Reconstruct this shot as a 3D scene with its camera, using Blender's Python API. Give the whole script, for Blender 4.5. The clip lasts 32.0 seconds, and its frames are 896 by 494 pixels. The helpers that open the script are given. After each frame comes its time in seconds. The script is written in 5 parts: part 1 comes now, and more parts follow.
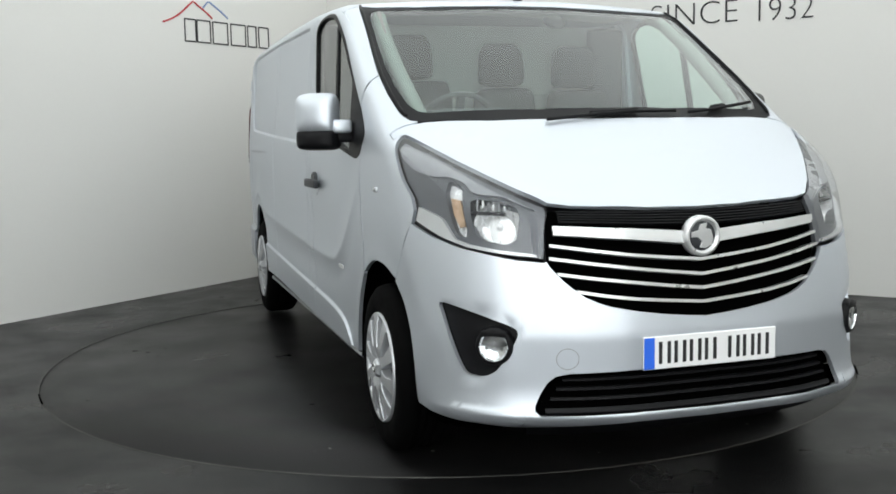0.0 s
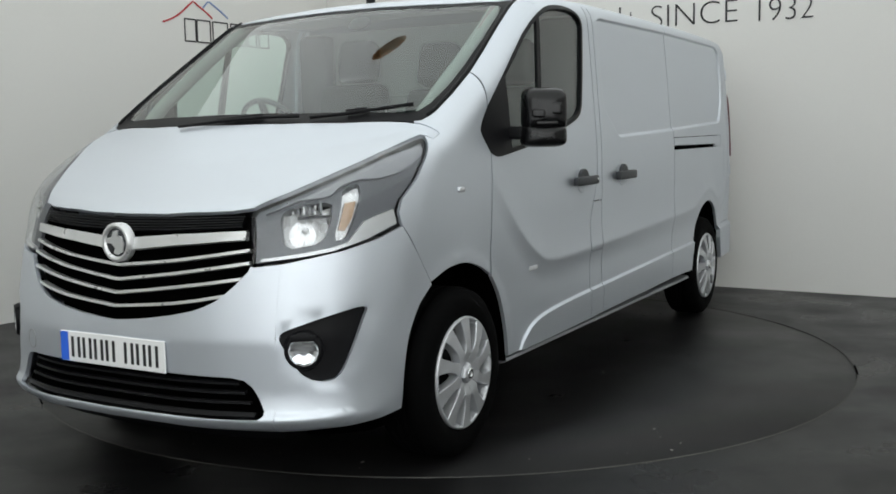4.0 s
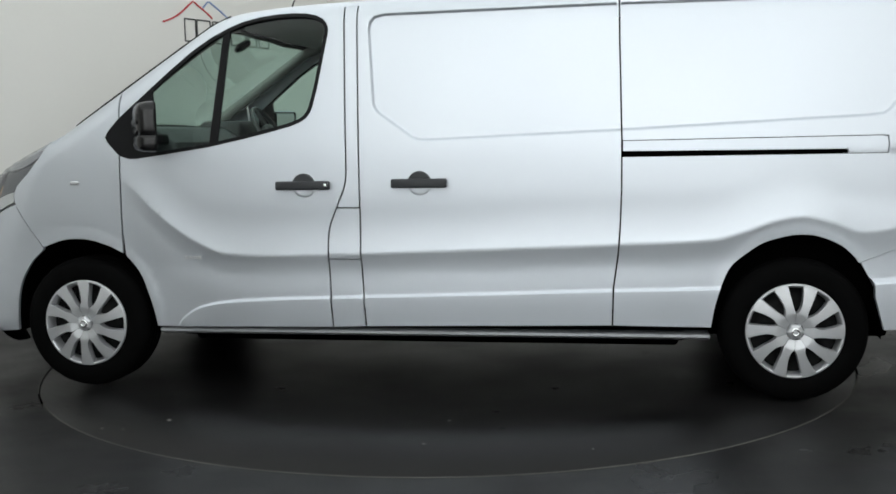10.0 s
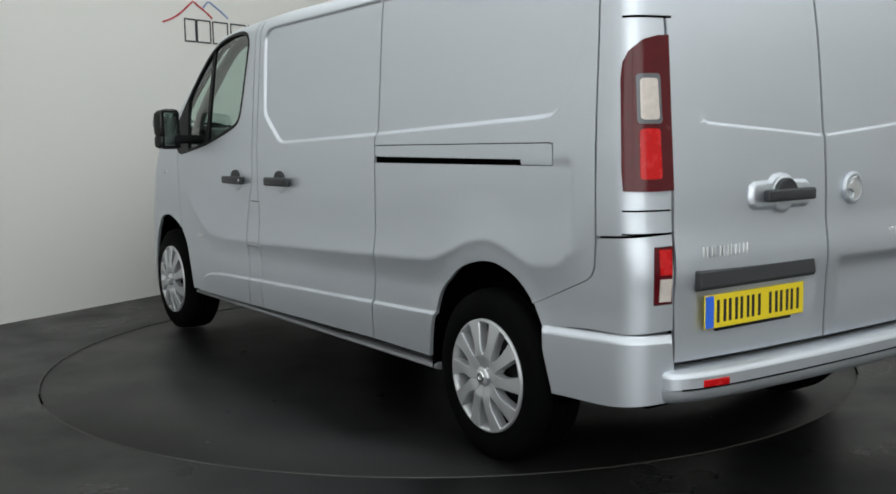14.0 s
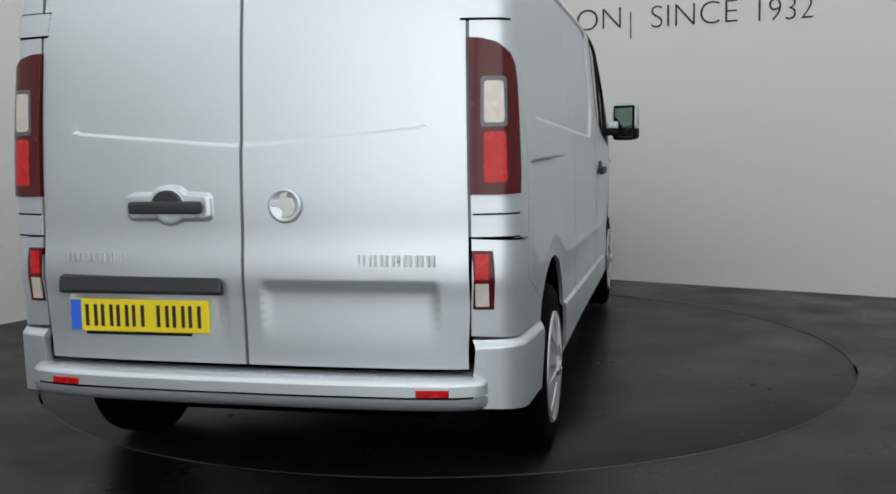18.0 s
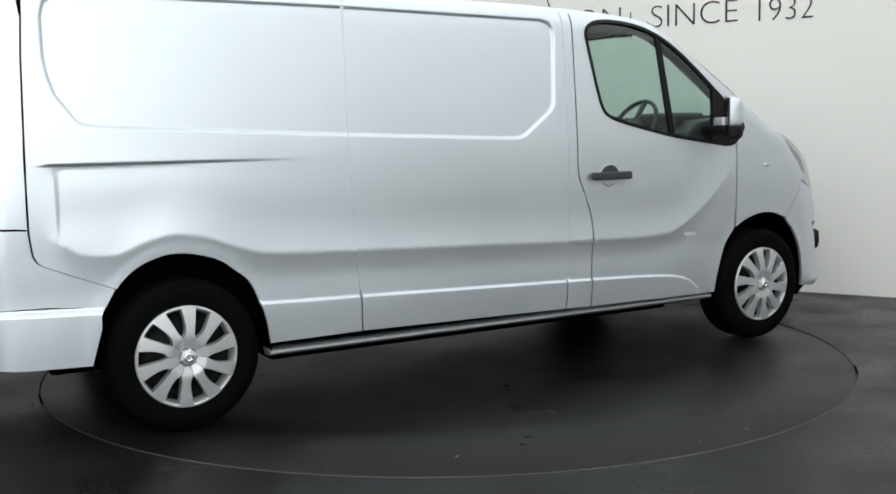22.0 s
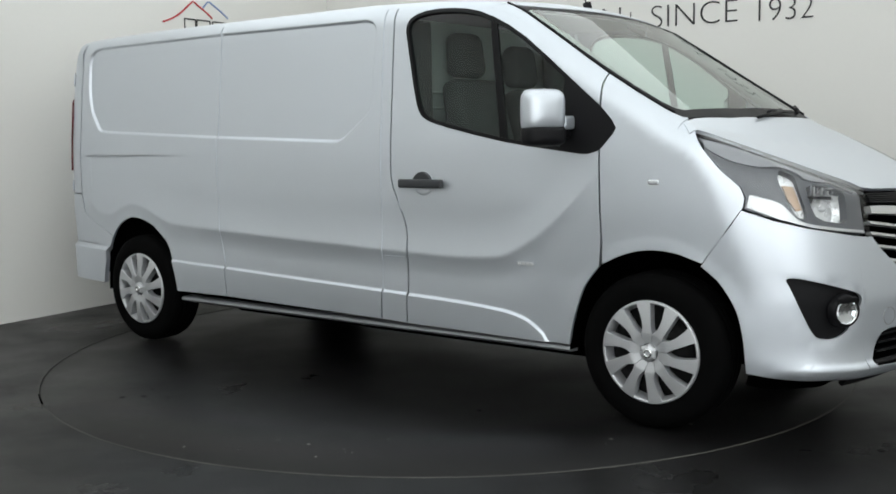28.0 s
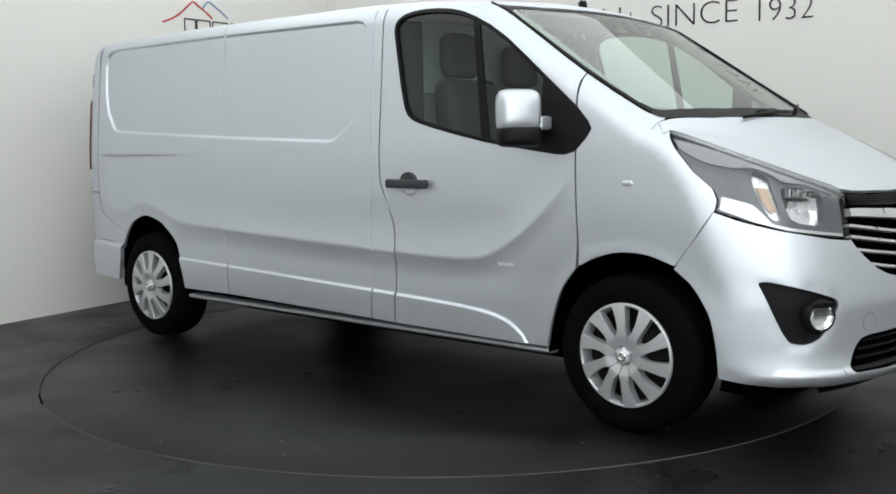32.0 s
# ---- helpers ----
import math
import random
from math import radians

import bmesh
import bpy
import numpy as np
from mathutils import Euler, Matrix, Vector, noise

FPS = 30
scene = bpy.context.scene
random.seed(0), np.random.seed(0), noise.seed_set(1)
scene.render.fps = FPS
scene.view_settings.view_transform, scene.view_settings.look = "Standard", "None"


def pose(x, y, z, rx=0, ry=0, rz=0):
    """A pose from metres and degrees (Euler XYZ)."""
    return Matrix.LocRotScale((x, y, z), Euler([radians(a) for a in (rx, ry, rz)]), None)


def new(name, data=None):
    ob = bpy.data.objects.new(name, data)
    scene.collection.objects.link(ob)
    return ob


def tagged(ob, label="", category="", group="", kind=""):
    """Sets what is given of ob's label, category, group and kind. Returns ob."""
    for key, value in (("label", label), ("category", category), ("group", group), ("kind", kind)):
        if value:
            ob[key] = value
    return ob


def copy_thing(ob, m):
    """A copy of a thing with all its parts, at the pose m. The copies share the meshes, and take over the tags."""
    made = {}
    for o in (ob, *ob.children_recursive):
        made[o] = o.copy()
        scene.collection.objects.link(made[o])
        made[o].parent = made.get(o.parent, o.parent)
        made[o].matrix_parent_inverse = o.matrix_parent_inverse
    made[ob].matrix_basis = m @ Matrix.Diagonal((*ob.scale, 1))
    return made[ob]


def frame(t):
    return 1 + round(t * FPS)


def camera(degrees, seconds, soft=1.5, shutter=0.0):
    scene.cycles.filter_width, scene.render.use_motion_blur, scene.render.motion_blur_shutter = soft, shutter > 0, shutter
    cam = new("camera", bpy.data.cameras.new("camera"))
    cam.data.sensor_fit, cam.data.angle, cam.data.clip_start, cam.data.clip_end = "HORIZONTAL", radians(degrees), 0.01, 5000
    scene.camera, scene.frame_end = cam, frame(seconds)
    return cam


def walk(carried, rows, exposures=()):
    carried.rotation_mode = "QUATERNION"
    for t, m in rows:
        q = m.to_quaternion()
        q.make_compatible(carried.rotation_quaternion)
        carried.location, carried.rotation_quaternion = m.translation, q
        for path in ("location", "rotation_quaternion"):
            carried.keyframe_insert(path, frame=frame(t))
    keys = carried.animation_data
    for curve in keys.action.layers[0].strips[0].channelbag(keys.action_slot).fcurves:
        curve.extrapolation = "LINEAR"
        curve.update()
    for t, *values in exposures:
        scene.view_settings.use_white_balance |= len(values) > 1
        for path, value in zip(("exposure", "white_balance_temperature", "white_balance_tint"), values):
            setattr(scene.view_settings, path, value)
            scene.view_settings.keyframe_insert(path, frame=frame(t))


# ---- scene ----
cam = camera(47.975, 32.0, soft=1.7)
CAM = pose(0, -5.8736, 1.2627, 90 - 6.3317, 1.0058, -0.2242)
walk(cam, [(0, CAM), (32, CAM)], exposures=[(0, 0.27), (2, -0.02), (4, -0.12), (5.5, 0.08), (7, 0.18), (8, 0.20), (10, -0.04), (12, -0.02), (13, -0.12), (15, -0.02), (16, 0.06), (17, -0.20), (18, -0.28), (19, -0.20), (20, 0.12), (21, 0.28), (22, 0.34), (23, 0.12), (24, 0.0), (27, 0.03), (28, 0.12), (29, 0.24), (32, 0.26)])

# ---- room light ----
world = bpy.data.worlds.new("world")
scene.world = world
world.use_nodes = True
world.node_tree.nodes["Background"].inputs[0].default_value = (0.9, 0.95, 1.0, 1)
world.node_tree.nodes["Background"].inputs[1].default_value = 0.02
LIGHT = 0.98
KEY = 2.05


# ---- materials ----
def material(name, colour, rough=0.5, metal=0.0, coat=0.0, vary=0.06, scale=3.0, grain=60.0, bump=0.0, spec=0.5, rvary=0.08, bscale=None, fine=0.35):
    m = bpy.data.materials.new(name)
    m.use_nodes = True
    nt = m.node_tree
    b = nt.nodes["Principled BSDF"]
    b.inputs["Roughness"].default_value = rough
    b.inputs["Metallic"].default_value = metal
    b.inputs["Coat Weight"].default_value = coat
    b.inputs["Coat Roughness"].default_value = 0.12
    b.inputs["Specular IOR Level"].default_value = spec
    tc = nt.nodes.new("ShaderNodeTexCoord")
    n1 = nt.nodes.new("ShaderNodeTexNoise")
    n1.inputs["Scale"].default_value = scale
    n1.inputs["Detail"].default_value = 6
    n2 = nt.nodes.new("ShaderNodeTexNoise")
    n2.inputs["Scale"].default_value = grain
    n2.inputs["Detail"].default_value = 3
    for n in (n1, n2):
        nt.links.new(tc.outputs["Object"], n.inputs["Vector"])
    add = nt.nodes.new("ShaderNodeMath")
    add.operation = "MULTIPLY_ADD"
    add.inputs[1].default_value = fine
    nt.links.new(n2.outputs["Fac"], add.inputs[0])
    nt.links.new(n1.outputs["Fac"], add.inputs[2])
    ramp = nt.nodes.new("ShaderNodeMapRange")
    ramp.inputs["From Min"].default_value = 0.35
    ramp.inputs["From Max"].default_value = 1.0
    ramp.inputs["To Min"].default_value = 1 - vary
    ramp.inputs["To Max"].default_value = 1 + vary
    nt.links.new(add.outputs[0], ramp.inputs["Value"])
    mix = nt.nodes.new("ShaderNodeVectorMath")
    mix.operation = "SCALE"
    mix.inputs[0].default_value = colour
    nt.links.new(ramp.outputs[0], mix.inputs["Scale"])
    nt.links.new(mix.outputs[0], b.inputs["Base Color"])
    rr = nt.nodes.new("ShaderNodeMapRange")
    rr.inputs["From Min"].default_value = 0.3
    rr.inputs["From Max"].default_value = 0.7
    rr.inputs["To Min"].default_value = max(0.0, rough - rvary)
    rr.inputs["To Max"].default_value = min(1.0, rough + rvary)
    nt.links.new(n1.outputs["Fac"], rr.inputs["Value"])
    nt.links.new(rr.outputs[0], b.inputs["Roughness"])
    if bump:
        bm_ = nt.nodes.new("ShaderNodeBump")
        bm_.inputs["Strength"].default_value = bump
        bm_.inputs["Distance"].default_value = 0.01
        if bscale:
            n2.inputs["Scale"].default_value = bscale
        nt.links.new(n2.outputs["Fac"], bm_.inputs["Height"])
        nt.links.new(bm_.outputs[0], b.inputs["Normal"])
    return m


def glass(name, tint, rough=0.0):
    m = bpy.data.materials.new(name)
    m.use_nodes = True
    nt = m.node_tree
    nt.nodes.remove(nt.nodes["Principled BSDF"])
    out = nt.nodes["Material Output"]
    tr = nt.nodes.new("ShaderNodeBsdfTransparent")
    tr.inputs[0].default_value = (*tint, 1)
    gl = nt.nodes.new("ShaderNodeBsdfGlossy")
    gl.inputs["Roughness"].default_value = rough
    lw = nt.nodes.new("ShaderNodeLayerWeight")
    lw.inputs["Blend"].default_value = 0.5
    pw = nt.nodes.new("ShaderNodeMath")
    pw.operation = "POWER"
    pw.inputs[1].default_value = 3.0
    nt.links.new(lw.outputs["Facing"], pw.inputs[0])
    fr = nt.nodes.new("ShaderNodeMath")
    fr.operation = "MULTIPLY_ADD"
    fr.inputs[1].default_value = 0.85
    fr.inputs[2].default_value = 0.03
    nt.links.new(pw.outputs[0], fr.inputs[0])
    mx = nt.nodes.new("ShaderNodeMixShader")
    nt.links.new(fr.outputs[0], mx.inputs[0])
    nt.links.new(tr.outputs[0], mx.inputs[1])
    nt.links.new(gl.outputs[0], mx.inputs[2])
    nt.links.new(mx.outputs[0], out.inputs["Surface"])
    return m


def glow(name, colour, strength):
    m = bpy.data.materials.new(name)
    m.use_nodes = True
    b = m.node_tree.nodes["Principled BSDF"]
    b.inputs["Base Color"].default_value = (*colour, 1)
    b.inputs["Emission Color"].default_value = (*colour, 1)
    b.inputs["Emission Strength"].default_value = strength
    return m


PAINT = material("silver_paint", (0.60, 0.634, 0.685), rough=0.44, metal=0.78, coat=0.12, vary=0.02, scale=1.5, grain=900, rvary=0.03)
BLACK = material("black_plastic", (0.005, 0.005, 0.006), spec=0.16, rough=0.5, vary=0.15, grain=300, bump=0.05)
GLOSSBLACK = material("gloss_black_plastic", (0.004, 0.004, 0.0045), spec=0.35, rough=0.25, vary=0.15, grain=200)
GREYPL = material("grey_plastic", (0.030, 0.032, 0.036), spec=0.35, rough=0.5, vary=0.12, grain=300, bump=0.05)
RUBBER = material("tyre_rubber", (0.0016, 0.0016, 0.0017), rough=0.8, spec=0.05, vary=0.25, scale=12, grain=200, bump=0.15)
# Glossless near-black: puts shade into hollows and under the van, also fills gaps.
VOID = material("shade_and_gap_black", (0.0010, 0.0010, 0.0010), rough=0.9, vary=0.1, spec=0.0)
CHROME = material("chrome", (0.82, 0.83, 0.84), rough=0.12, metal=1.0, vary=0.02)
SILL = material("dull_sill_paint", (0.26, 0.27, 0.285), rough=0.5, metal=0.4, vary=0.06, scale=4)
TRIM = material("wheel_trim_silver", (0.50, 0.51, 0.53), rough=0.40, metal=0.6, vary=0.05, scale=8)
WORN = material("worn_steel_edge", (0.06, 0.058, 0.052), rough=0.5, metal=0.3, vary=0.95, scale=1.2)
SILVER = material("lamp_silver", (0.66, 0.665, 0.67), rough=0.34, metal=0.7, vary=0.04, scale=20)
# Steel behind the trim spokes, its colour darkened to stand for shade there.
SHADED_RIM = material("shaded_wheel_steel", (0.006, 0.006, 0.0065), rough=0.6, metal=0.2, spec=0.2, vary=0.3, scale=12)
STEEL = material("dark_steel", (0.03, 0.03, 0.033), rough=0.6, metal=0.3, vary=0.25, scale=10)
WALL = material("white_wall", (0.72, 0.71, 0.685), rough=0.8, vary=0.02, scale=0.5, grain=40, bump=0.04)
FLOOR = material("dark_floor", (0.0046, 0.0045, 0.0047), spec=0.18, rough=0.34, vary=0.75, scale=1.6, grain=130, bump=0.2, rvary=0.14, fine=0.9)
DISC = material("turntable_top", (0.0042, 0.0041, 0.0042), spec=0.18, rough=0.34, vary=0.75, scale=1.6, grain=130, bump=0.2, rvary=0.08, fine=0.6)
SEAT = material("seat_fabric", (0.040, 0.042, 0.044), rough=0.9, vary=0.15, scale=20, grain=200, bump=0.03)
CABIN = material("cabin_plastic", (0.06, 0.06, 0.065), rough=0.6, vary=0.1, grain=250, bump=0.05)
PILLAR = material("pillar_trim_plastic", (0.26, 0.26, 0.25), rough=0.7, vary=0.05, grain=300)
BULKHEAD = material("bulkhead_steel", (0.40, 0.41, 0.40), rough=0.6, vary=0.05, grain=300)
LINING = material("cabin_lining", (0.66, 0.66, 0.64), rough=0.85, vary=0.05, grain=300)
GLASS = glass("green_glass", (0.74, 0.87, 0.82))
CLEAR = glass("clear_lens", (0.93, 0.94, 0.95))
RED = material("red_lens", (0.50, 0.006, 0.008), rough=0.25, coat=0.12, spec=0.3, vary=0.15, scale=30, grain=120)
DARKRED = material("dark_red_lens", (0.075, 0.002, 0.005), rough=0.2, spec=0.3, coat=0.2, vary=0.12, scale=20)
REPEATER = material("clear_repeater", (0.55, 0.56, 0.58), rough=0.15, metal=0.3, coat=0.6, vary=0.1, scale=60)
WHITELENS = material("white_lens", (0.56, 0.50, 0.46), rough=0.2, coat=0.6, vary=0.12, scale=30)
YELLOW = material("yellow_plate", (0.80, 0.62, 0.02), rough=0.4, vary=0.03)
WHITE = material("white_plate", (0.82, 0.82, 0.82), rough=0.4, vary=0.02)
BLUE = material("blue_plate_band", (0.03, 0.14, 0.72), rough=0.4, vary=0.03)
INK = material("black_lettering", (0.015, 0.015, 0.016), rough=0.6, vary=0.05)
REDINK = material("red_paint", (0.45, 0.03, 0.04), rough=0.6, vary=0.05)
BLUEINK = material("blue_grey_paint", (0.16, 0.24, 0.45), rough=0.6, vary=0.05)
LAMPCEIL = glow("ceiling_light_panel", (0.96, 1.0, 0.99), LIGHT)
LAMPKEY = glow("softbox_front", (0.97, 1.0, 0.995), KEY)
CEIL = material("grey_ceiling", (0.30, 0.30, 0.30), rough=0.9, vary=0.05, scale=0.6)
BOWL = material("bright_reflector", (0.86, 0.865, 0.87), rough=0.28, metal=0.4, vary=0.05, scale=30)
AMBER = material("pale_amber_lens", (0.48, 0.33, 0.22), rough=0.25, coat=0.5, vary=0.2, scale=40)
AMBERSHADE = material("amber_glass_shade", (0.55, 0.22, 0.04), rough=0.3, coat=0.4, vary=0.2, scale=12)
BROW = material("pale_grey_bezel", (0.27, 0.275, 0.29), rough=0.42, metal=0.3, vary=0.10, scale=18)
MIRROR = material("mirror_glass", (0.42, 0.43, 0.44), rough=0.03, metal=1.0, vary=0.02)
HOUSING = material("lamp_housing", (0.12, 0.124, 0.135), rough=0.40, metal=0.35, vary=0.15, scale=25)


# ---- mesh helpers ----
def link(name, bm, mat, parent=None, label="", smooth=True):
    me = bpy.data.meshes.new(name)
    bm.normal_update()
    bm.to_mesh(me)
    bm.free()
    me.materials.append(mat)
    if smooth:
        me.shade_smooth()
    ob = new(name, me)
    if parent:
        ob.parent = parent
    if label:
        ob["label"] = label
    return ob


def part(name, bm, mat, parent, label="", smooth=True):
    return link(name, bm, mat, parent, label, smooth)


def box(bm, x0, x1, y0, y1, z0, z1, bevel=0.0, seg=2, m=None):
    r = bmesh.ops.create_cube(bm, size=1.0)
    vs = r["verts"]
    for v in vs:
        v.co = Vector(((x0 + x1) / 2 + v.co.x * (x1 - x0), (y0 + y1) / 2 + v.co.y * (y1 - y0), (z0 + z1) / 2 + v.co.z * (z1 - z0)))
    if bevel:
        es = list({e for v in vs for e in v.link_edges})
        b = bmesh.ops.bevel(bm, geom=es, offset=bevel, segments=seg, affect="EDGES", profile=0.5)
        vs = list({v for f in b["faces"] for v in f.verts} | {v for v in vs if v.is_valid})
    if m is not None:
        bmesh.ops.transform(bm, matrix=m, verts=[v for v in vs if v.is_valid])
    return vs


def lathe(bm, profile, seg=48, axis="y", centre=(0, 0, 0), closed=False):
    """Turns (radius, along) pairs round an axis."""
    rings = []
    for r, a in profile:
        ring = []
        for i in range(seg):
            t = 2 * math.pi * i / seg
            c, s = r * math.cos(t), r * math.sin(t)
            p = {"y": (c, a, s), "z": (c, s, a), "x": (a, c, s)}[axis]
            ring.append(bm.verts.new(Vector(p) + Vector(centre)))
        rings.append(ring)
    pairs = list(zip(rings, rings[1:]))
    if closed:
        pairs.append((rings[-1], rings[0]))
    for a, b in pairs:
        for i in range(seg):
            j = (i + 1) % seg
            bm.faces.new((a[i], a[j], b[j], b[i]))
    return rings


def tube(bm, pts, r, seg=10, caps=True):
    pts = [Vector(p) for p in pts]
    rings = []
    for i, p in enumerate(pts):
        d = (pts[min(i + 1, len(pts) - 1)] - pts[max(i - 1, 0)]).normalized()
        q = d.to_track_quat("Z", "Y")
        rings.append([bm.verts.new(p + q @ Vector((r * math.cos(2 * math.pi * k / seg), r * math.sin(2 * math.pi * k / seg), 0))) for k in range(seg)])
    for a, b in zip(rings, rings[1:]):
        for i in range(seg):
            j = (i + 1) % seg
            bm.faces.new((a[i], a[j], b[j], b[i]))
    if caps:
        bm.faces.new(rings[0][::-1])
        bm.faces.new(rings[-1])


def prism(bm, poly, a0, a1, axis="y", bevel=0.0):
    """Extrudes a flat outline between a0 and a1 along an axis."""
    put = {"y": lambda p, a: (p[0], a, p[1]), "x": lambda p, a: (a, p[0], p[1]), "z": lambda p, a: (p[0], p[1], a)}[axis]
    v0 = [bm.verts.new(put(p, a0)) for p in poly]
    v1 = [bm.verts.new(put(p, a1)) for p in poly]
    fs = [bm.faces.new(v0), bm.faces.new(v1[::-1])]
    n = len(poly)
    for i in range(n):
        fs.append(bm.faces.new((v0[i], v1[i], v1[(i + 1) % n], v0[(i + 1) % n])))
    bmesh.ops.recalc_face_normals(bm, faces=fs)
    if bevel:
        es = list({e for f in fs[:2] for e in f.edges})
        bmesh.ops.bevel(bm, geom=es, offset=bevel, segments=2, affect="EDGES", profile=0.5)


# ---- the van's body surface ----
def curve(xs, ys):
    """A smooth monotone curve through the pairs."""
    xs, ys = np.array(xs, float), np.array(ys, float)
    if xs[0] > xs[-1]:
        xs, ys = xs[::-1], ys[::-1]
    h, d = np.diff(xs), np.diff(ys) / np.diff(xs)
    m = np.zeros_like(xs)
    m[1:-1] = np.where(d[:-1] * d[1:] > 0, 2 * d[:-1] * d[1:] / (d[:-1] + d[1:] + 1e-12 * np.sign(d[:-1] + d[1:] + 1e-30)), 0)
    m[0], m[-1] = d[0], d[-1]

    def f(x):
        x = np.asarray(x, float)
        i = np.clip(np.searchsorted(xs, x) - 1, 0, len(xs) - 2)
        t = (x - xs[i]) / h[i]
        lo, hi = t < 0, t > 1
        tc = np.clip(t, 0, 1)
        y = ys[i] * (1 + 2 * tc) * (1 - tc) ** 2 + ys[i + 1] * tc * tc * (3 - 2 * tc) + h[i] * (m[i] * tc * (1 - tc) ** 2 + m[i + 1] * tc * tc * (tc - 1))
        return np.where(lo, ys[0] + m[0] * (x - xs[0]), np.where(hi, ys[-1] + m[-1] * (x - xs[-1]), y))
    return f


def smax(a, b, k):
    h = np.clip(k - np.abs(a - b), 0, None) / k
    return np.maximum(a, b) + h * h * k * 0.25


def sstep(a, b, x):
    t = np.clip((x - a) / (b - a), 0, 1)
    return t * t * (3 - 2 * t)


def inside(poly, x, y):
    poly = np.asarray(poly, float)
    r = np.zeros(np.shape(x), bool)
    for (x0, y0), (x1, y1) in zip(poly, np.roll(poly, -1, 0)):
        if y0 != y1:
            r ^= ((y0 > y) != (y1 > y)) & (x < (x1 - x0) * (y - y0) / (y1 - y0) + x0)
    return r


def edge_distance(poly, x, y):
    poly = np.asarray(poly, float)
    d = np.full(np.shape(x), 1e9)
    for (x0, y0), (x1, y1) in zip(poly, np.roll(poly, -1, 0)):
        dx, dy = x1 - x0, y1 - y0
        t = np.clip(((x - x0) * dx + (y - y0) * dy) / (dx * dx + dy * dy + 1e-15), 0, 1)
        d = np.minimum(d, np.hypot(x - x0 - t * dx, y - y0 - t * dy))
    return d


WZ = curve([0.15, 0.28, 0.34, 0.5, 0.62, 0.75, 1.0, 1.16, 1.3, 1.5, 1.75, 1.84, 2.0], [0.915, 0.935, 0.942, 0.946, 0.945, 0.950, 0.958, 0.956, 0.948, 0.932, 0.911, 0.902, 0.885])
WX = curve([-2.75, -2.45, -2.3, -1.96, -0.96, 0, 1.2, 1.5, 1.76, 2.13, 2.3, 2.5, 2.7], [-0.06, -0.030, -0.025, -0.018, -0.002, 0, 0, -0.003, -0.008, -0.035, -0.06, -0.11, -0.2])
CREASE = curve([1.6, 1.508, 1.367, 1.238, 1.107, 0.974, 0.785, 0.431, -0.118, -0.951, -1.375, -1.518, -1.66, -1.78, -1.89, -2.04, -2.148, -2.25, -2.4], [1.20, 1.093, 0.942, 0.831, 0.747, 0.697, 0.687, 0.693, 0.711, 0.742, 0.762, 0.80, 0.85, 0.868, 0.845, 0.795, 0.806, 0.862, 0.93])
CREASE_A = curve([1.62, 1.5, 1.25, 0.95, 0, -1.3, -1.9, -2.2, -2.32, -2.6], [0, 0.004, 0.013, 0.018, 0.018, 0.018, 0.014, 0.010, 0, 0])
LEDGE = curve([1.36, 1.25, 1.219, 1.121, 1.011, 0.793, 0.45, -0.116, -0.925, -1.395, -2.06, -2.59], [0.28, 0.333, 0.375, 0.435, 0.46, 0.477, 0.490, 0.507, 0.532, 0.545, 0.585, 0.63])
RECESS = [(0.24, 1.775), (0.232, 1.812), (0.208, 1.838), (0.158, 1.85), (-0.945, 1.862), (-2.14, 1.862), (-2.2, 1.852), (-2.245, 1.82), (-2.262, 1.76), (-2.262, 1.6), (-2.252, 1.53), (-2.228, 1.448), (-2.15, 1.34), (-2.12, 1.321), (-2.05, 1.313), (-0.953, 1.266), (-0.05, 1.235), (-0.01, 1.236), (0.03, 1.25), (0.188, 1.366), (0.208, 1.388), (0.22, 1.418)]
XF = curve([0.15, 0.25, 0.285, 0.315, 0.345, 0.41, 0.48, 0.58, 0.63, 0.75, 0.9, 1.03, 1.2, 1.5], [2.50, 2.600, 2.666, 2.681, 2.661, 2.652, 2.652, 2.653, 2.646, 2.625, 2.590, 2.552, 2.45, 2.2])
GY = curve([0, 0.15, 0.27, 0.42, 0.525, 0.62, 0.69, 0.77, 0.83, 0.88, 0.94, 1.1], [0, 0.0025, 0.008, 0.036, 0.070, 0.108, 0.145, 0.215, 0.29, 0.38, 0.52, 0.98])
XR = curve([0.3, 0.5, 0.72, 0.80, 0.83, 0.93, 0.96, 1.05, 1.23, 1.57, 1.7, 1.9, 2.1], [-2.568, -2.572, -2.580, -2.586, -2.585, -2.574, -2.572, -2.570, -2.560, -2.530, -2.512, -2.475, -2.43])
GR = curve([0, 0.3, 0.6, 0.77, 0.86, 0.90, 0.93, 1.1], [0, 0.003, 0.014, 0.034, 0.058, 0.082, 0.115, 0.42])
BON = curve([2.7, 2.60, 2.55, 2.48, 2.4, 2.2, 2.0, 1.85, 1.6, 1.3], [0.86, 0.955, 0.998, 1.037, 1.073, 1.166, 1.256, 1.322, 1.43, 1.56])
ROOF = curve([1.5, 1.0, 0.6, 0, -1.5, -2.3, -2.6], [1.83, 1.905, 1.945, 1.965, 1.97, 1.958, 1.935])


GROOVE = [0]
SKIRT = [0]


